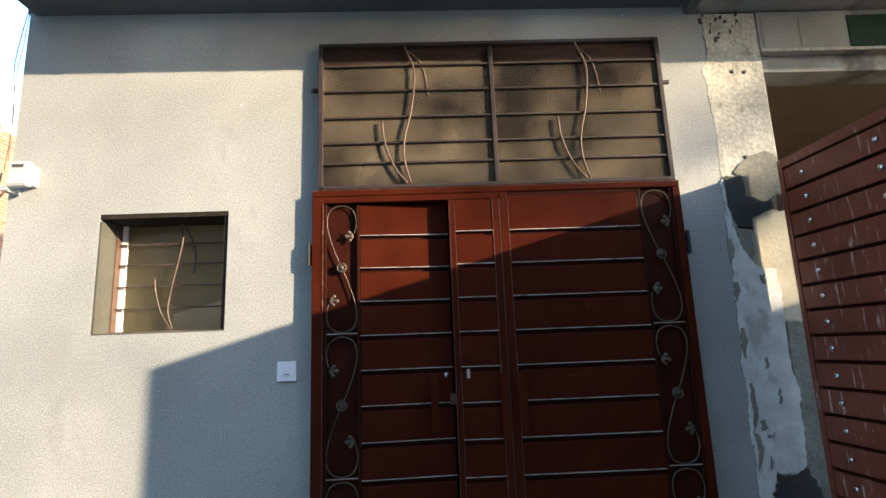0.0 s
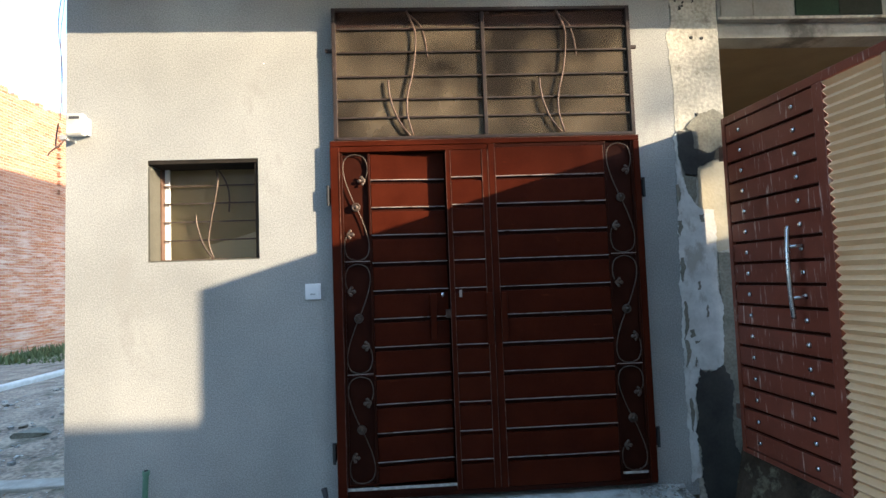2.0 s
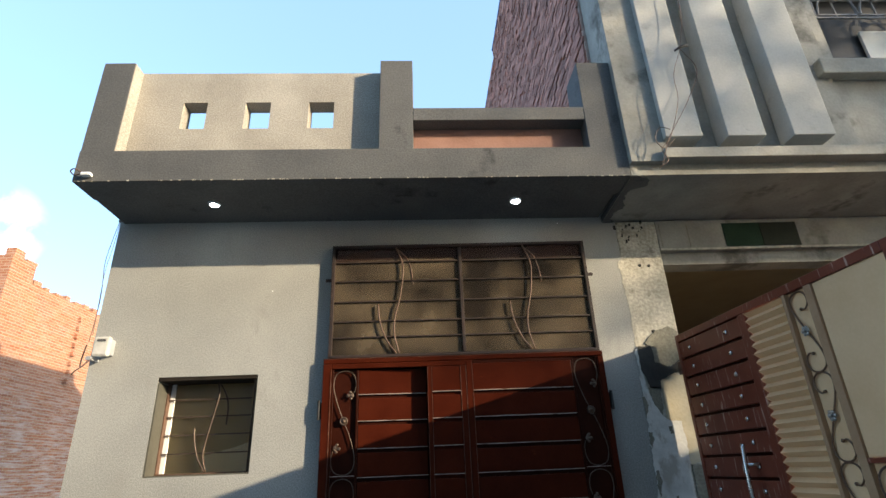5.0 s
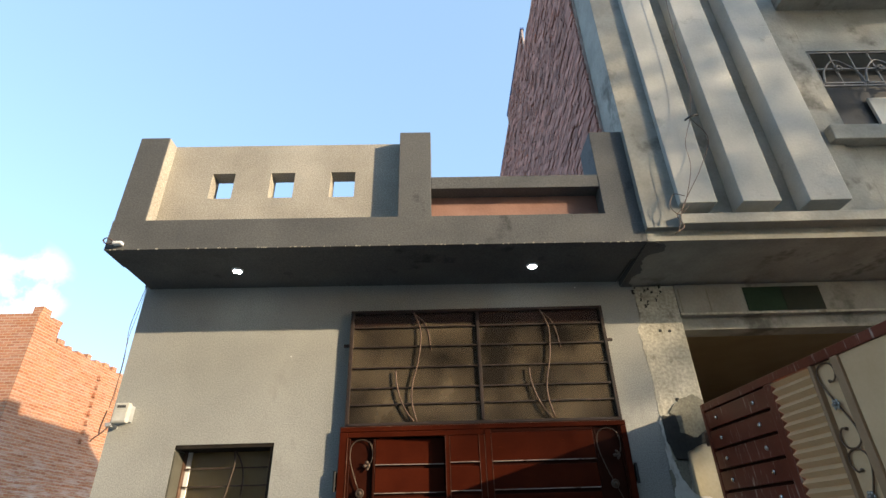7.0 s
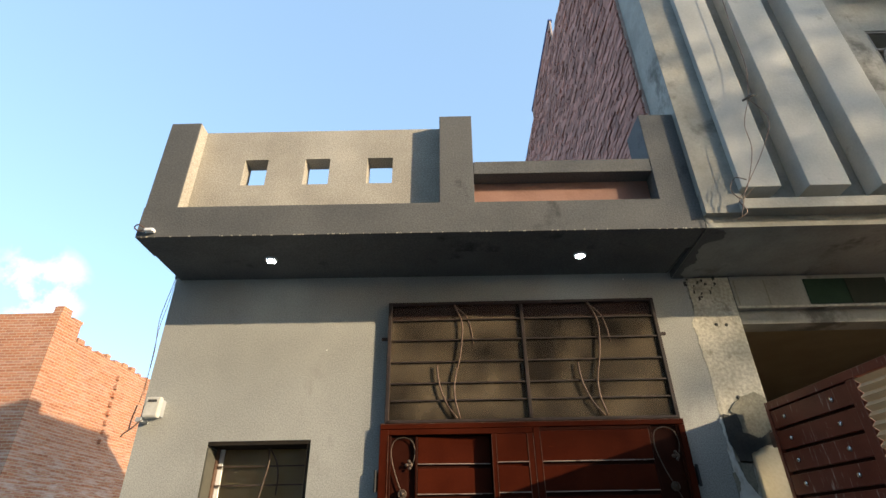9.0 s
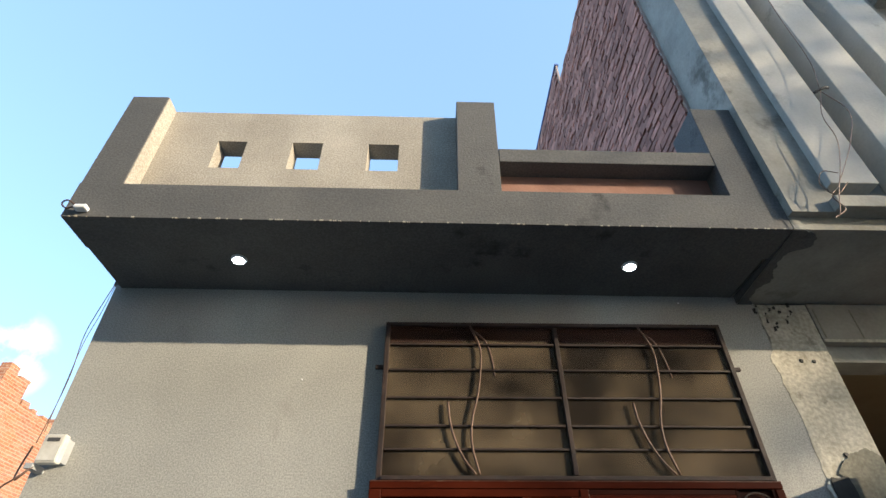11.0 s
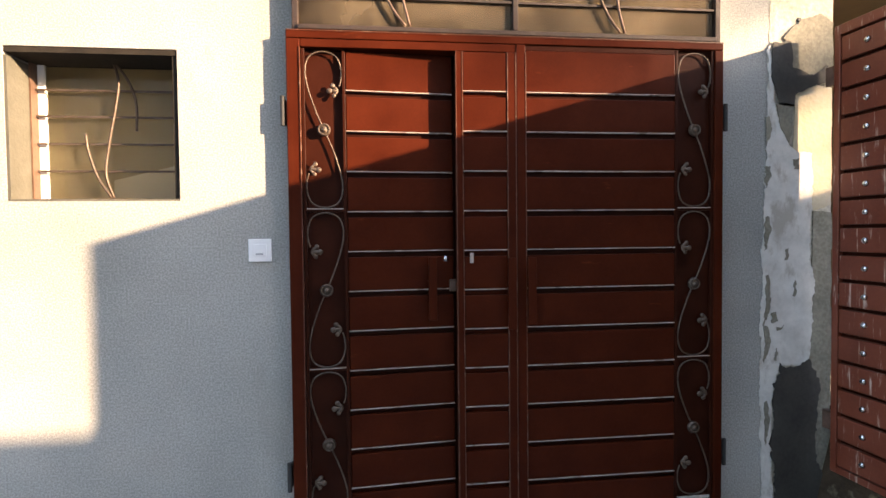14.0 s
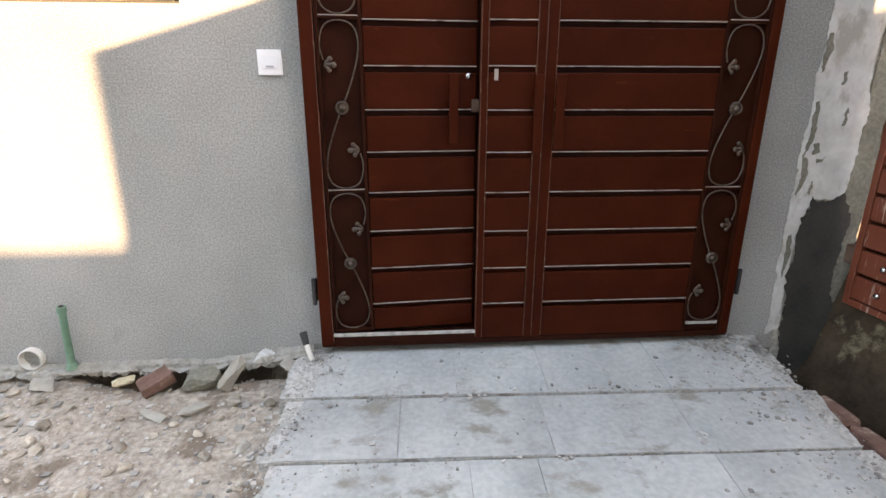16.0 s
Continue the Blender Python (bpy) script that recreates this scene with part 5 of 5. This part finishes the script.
for i in range(355):
    x = -2.93 + 0.005 * i
    w = [noise.noise(Vector((x * 5, k * 3.7, 1.0))) + 0.7 * noise.noise(Vector((x * 17, k * 5.1, 4.0))) + 0.5 * noise.noise(Vector((x * 48, k * 9.1, 7.0))) for k in range(7)]
    up = float(np.interp(x, [-2.93, -2.3, -1.75, -1.42, -1.16], [-0.004, 0.008, 0.0, 0.035, 0.07]))
    prof = [(0.02, -0.085), (-0.008 + 0.008 * w[0], -0.088 + 0.014 * w[1]), (-0.03 + 0.016 * w[2], -0.100 + 0.010 * w[1]), (-0.034 + 0.018 * w[2], -0.114 + 0.010 * w[3]),
            (-0.060 + 0.032 * w[4], -0.120 + 0.010 * w[3]), (-0.058 + 0.036 * w[5], -0.142 + 0.016 * w[6]), (0.05, -0.15)]
    rows.append([bm.verts.new((x, y, z + up)) for y, z in prof])
for a, b in zip(rows, rows[1:]):
    for k in range(6):
        bm.faces.new((a[k], a[k + 1], b[k + 1], b[k]))
solid("footing", bm, surf("crumbled cement", (0.2, 0.185, 0.155), (0.42, 0.4, 0.35), 14, 1.0, 1.0, 60, bump_d=0.02), "crumbled cement footing along the wall base")

# loose chips on the ramp and dirt
verts, faces = [], []
def chip(x, y, z, s):
    k = len(verts)
    for i in range(8):
        sx, sy, sz = (1 if i & 1 else -1), (1 if i & 2 else -1), (1 if i & 4 else -1)
        verts.append((x + sx * s * random.uniform(0.5, 1.2), y + sy * s * random.uniform(0.5, 1.2), z + sz * s * 0.7 * random.uniform(0.3, 1.1)))
    for f in ((0, 1, 3, 2), (4, 6, 7, 5), (0, 4, 5, 1), (1, 5, 7, 3), (3, 7, 6, 2), (2, 6, 4, 0)):
        faces.append([k + i for i in f])

for _ in range(2600):
    x, y = random.uniform(-3.4, -1.2), random.uniform(-1.7, -0.05)
    chip(x, y, ground_z(x, y), min(0.022, 0.002 + random.expovariate(300)))
for _ in range(900):
    x, y = random.uniform(-7.5, -3.0), random.uniform(0.0, 7.0)
    chip(x, y, ground_z(x, y), min(0.035, 0.006 + random.expovariate(120)))
for _ in range(750):
    y = random.uniform(-1.3, -0.05)
    x = 1.28 - abs(random.gauss(0, 0.22))
    z = np.interp(-y, [0, 0.42, 0.80, 1.25], [-0.035, -0.095, -0.15, -0.193])
    chip(x, y, float(z) + 0.002, min(0.010, 0.0015 + random.expovariate(480)))
for _ in range(420):
    y = random.choice((-0.42, -0.80, random.uniform(-1.25, -0.05))) + random.gauss(0, 0.018)
    z = np.interp(-y, [0, 0.42, 0.80, 1.25], [-0.035, -0.095, -0.15, -0.193])
    chip(random.uniform(-1.1, 1.2), y, float(z) + 0.002, min(0.011, 0.002 + random.expovariate(500)))
for _ in range(520):
    y = random.uniform(-1.2, 0.0)
    z = np.interp(-y, [0, 0.42, 0.80, 1.25], [-0.035, -0.095, -0.15, -0.193])
    chip(-1.08 - 0.13 * min(1, -y / 0.6) + random.gauss(0, 0.06), y, float(z), min(0.010, 0.0015 + random.expovariate(480)))
for _ in range(160):
    y = -abs(random.gauss(0.05, 0.09)) - 0.03
    z = np.interp(-y, [0, 0.42], [-0.035, -0.095])
    chip(1.1 + random.gauss(0, 0.11), y, float(z) + 0.004, min(0.017, 0.003 + random.expovariate(280)))
cm = bpy.data.meshes.new("rubble_chips")
cm.from_pydata(verts, [], faces)
cm.materials.append(surf("loose chips", (0.24, 0.225, 0.2), (0.47, 0.45, 0.41), 9, 1.0, 0.7, 60, island=0.4))
tagged(new("rubble_chips", cm), "scattered small stone and cement chips", "rubble", "", "stuff")

# larger chunks strewn over the dirt
kb_bm = bmesh.new()
for i in range(130):
    near = i < 80
    x = random.uniform(-2.9, -1.25) if near else random.uniform(-7.5, -3.1)
    y = random.uniform(-1.3, -0.08) if near else random.uniform(0.2, 7.0)
    s = random.uniform(0.012, 0.034) if near else random.uniform(0.03, 0.09)
    r = bmesh.ops.create_icosphere(kb_bm, subdivisions=2, radius=s)
    o = Vector((i * 1.7, 0, 0))
    sq = Vector((random.uniform(0.8, 1.7), random.uniform(0.6, 1.1), random.uniform(0.35, 0.7)))
    tz = Matrix.Rotation(random.uniform(0, 6.28), 3, "Z")
    for v in r["verts"]:
        c = v.co / s
        c = c + 0.45 * noise.noise_vector(c * 1.3 + o) + 0.15 * noise.noise_vector(c * 4 + o)
        v.co = tz @ Vector((c.x * sq.x, c.y * sq.y, c.z * sq.z)) * s + Vector((x, y, ground_z(x, y) + 0.2 * s))
tagged(mesh_ob("rubble_chunks", kb_bm, surf("plaster rubble", (0.2, 0.165, 0.125), (0.46, 0.4, 0.32), 14, 1.0, 1.0, 60, island=0.3)), "broken plaster and cement chunks on the dirt", "rubble", "", "stuff")

# channel bricks beside the ramp
for k in range(5):
    lump("edge_brick", (1.345 + 0.012 * k, -0.55 - 0.235 * k, -0.19 - 0.012 * k), (0.10, 0.225, 0.075), BRICK_OLD, "worn red brick edging the drain channel", "brick", 10 + k, (random.uniform(-4, 4), random.uniform(-8, 8), random.uniform(-5, 5)), "edging bricks", True)

# dark wet lining of the drain channel
EARTH = surf("dark damp earth", (0.02, 0.014, 0.009), (0.075, 0.052, 0.034), 6, 0.9, 1.0, 40, spec=0.15, bump_d=0.02, stain=(0.15, 0.13, 0.085), stain_at=0.62, stain_scale=5)
bm = bmesh.new()
grid = []
for i in range(54):
    x = 1.335 + 0.022 * i
    grid.append([bm.verts.new((x, y, ground_z(x, y) + 0.035 + 0.34 * min(1, max(0, (x - 1.48) / 0.2)) * min(1, max(0, (y + 0.5) / 0.42)) ** 1.5 +  0.03 * noise.noise(Vector((x * 9, y * 9, 2))) + 0.015 * noise.noise(Vector((x * 27, y * 27, 5))))) for y in [-1.5 + 0.04 * j for j in range(40)]])
for a, b in zip(grid, grid[1:]):
    for k in range(39):
        bm.faces.new((a[k], a[k + 1], b[k + 1], b[k]))
solid("drain_channel", bm, EARTH, "dark damp earth drain channel beside the ramp", smooth=True)

# empty plot beside the house
ke = thing("white_pipe", (-8.4, 9, -0.38), "long white painted kerb pipe across the plot", "kerb", kind="structure")
part("pipe", rough_edges(boxes((-8.5, -8.36, 3.0, 18, -0.40, -0.24), bevel=0.03), 0.02), PVC, ke)
lump("loose_block", (-5.25, 3.0, -0.24), (0.42, 0.2, 0.12), GREY_CEMENT, "grey cement block lying on the plot", "block", 31, (0, 0, 12))
kb = thing("concrete_kerb", (-4.4, 1.2, -0.25), "rough pale concrete kerb beside the house", "kerb", kind="structure")
part("kerb", rough_edges(boxes((-7.5, -2.95, 1.0, 1.25, -0.3, -0.19), bevel=0.02), 0.03), MORTAR, kb)

# weeds at the foot of the far wall
verts, faces = [], []
for _ in range(2600):
    x, y = random.uniform(-12.8, -10.2), random.uniform(11.0, 19.0)
    h = random.uniform(0.06, 0.28) * (0.4 + 0.6 * (x < -11.6))
    a = random.uniform(0, 6.28)
    k = len(verts)
    dx, dy = 0.05 * math.cos(a), 0.05 * math.sin(a)
    bx, by = random.uniform(-0.15, 0.15), random.uniform(-0.15, 0.15)
    verts += [(x - dx, y - dy, -0.5), (x + dx, y + dy, -0.5), (x + bx, y + by, -0.42 + h)]
    faces.append((k, k + 1, k + 2))
wm = bpy.data.meshes.new("weeds")
wm.from_pydata(verts, [], faces)
wm.materials.append(surf("weed leaf", (0.05, 0.08, 0.025), (0.12, 0.14, 0.05), 3, 0.8))
tagged(new("weeds", wm), "low green weeds along the brick wall", "weeds", "", "stuff")

# ---- bare bricks of the neighbour's side wall (last) ----
bverts, bfaces = [], []
meshes = []
for _ in range(6):
    bm = boxes((-0.022, 0.0, 0.0, 0.218, 0.0, 0.066), bevel=0.0)
    rough_edges(bm, 0.009, random.random() * 50)
    me = bpy.data.meshes.new("brick")
    bm.to_mesh(me)
    bm.free()
    me.materials.append(BRICK_ONE)
    meshes.append(me)
single = 0
for r in range(77):
    z = 3.76 + r * 0.075
    c = 0
    y = -0.38 - (0.115 if r % 2 else 0)
    while y < 7.7:
        if z > 9.04 and y < 2.0 or z > 9.24 and y > 3.98:
            y += 0.23
            continue
        yy = max(y, -0.395)
        if 4.75 < z < 6.6 and yy < 2.1 and single < 290:
            ob = new("brick", random.choice(meshes))
            ob.parent = nb
            ob.matrix_parent_inverse = INV[nb]
            ob.matrix_basis = Matrix.LocRotScale((1.275 + random.uniform(-0.004, 0.008), yy, z + random.uniform(-0.006, 0.006)), Euler((random.uniform(-0.03, 0.03), 0, 0)), None)
            single += 1
        else:
            k = len(bverts)
            o = random.uniform(-0.008, 0.006)
            ja = [random.uniform(-0.008, 0.008) for _ in range(8)]
            for i in range(8):
                bverts.append((1.275 + (o if i & 1 else -0.022 + o + ja[i]), yy + (0.216 if i & 2 else 0) + ja[i], z + (0.064 if i & 4 else 0) + ja[7 - i]))
            for f in ((0, 1, 3, 2), (4, 6, 7, 5), (0, 4, 5, 1), (1, 5, 7, 3), (3, 7, 6, 2), (2, 6, 4, 0)):
                bfaces.append([k + i for i in f])
        y += 0.23
me = bpy.data.meshes.new("brickwork")
me.from_pydata(bverts, [], bfaces)
me.materials.append(BRICK)
ob = new("brickwork", me)
ob.parent = nb
ob.matrix_parent_inverse = INV[nb]
tagged(ob, "rough bare red brickwork", "", "", "stuff")
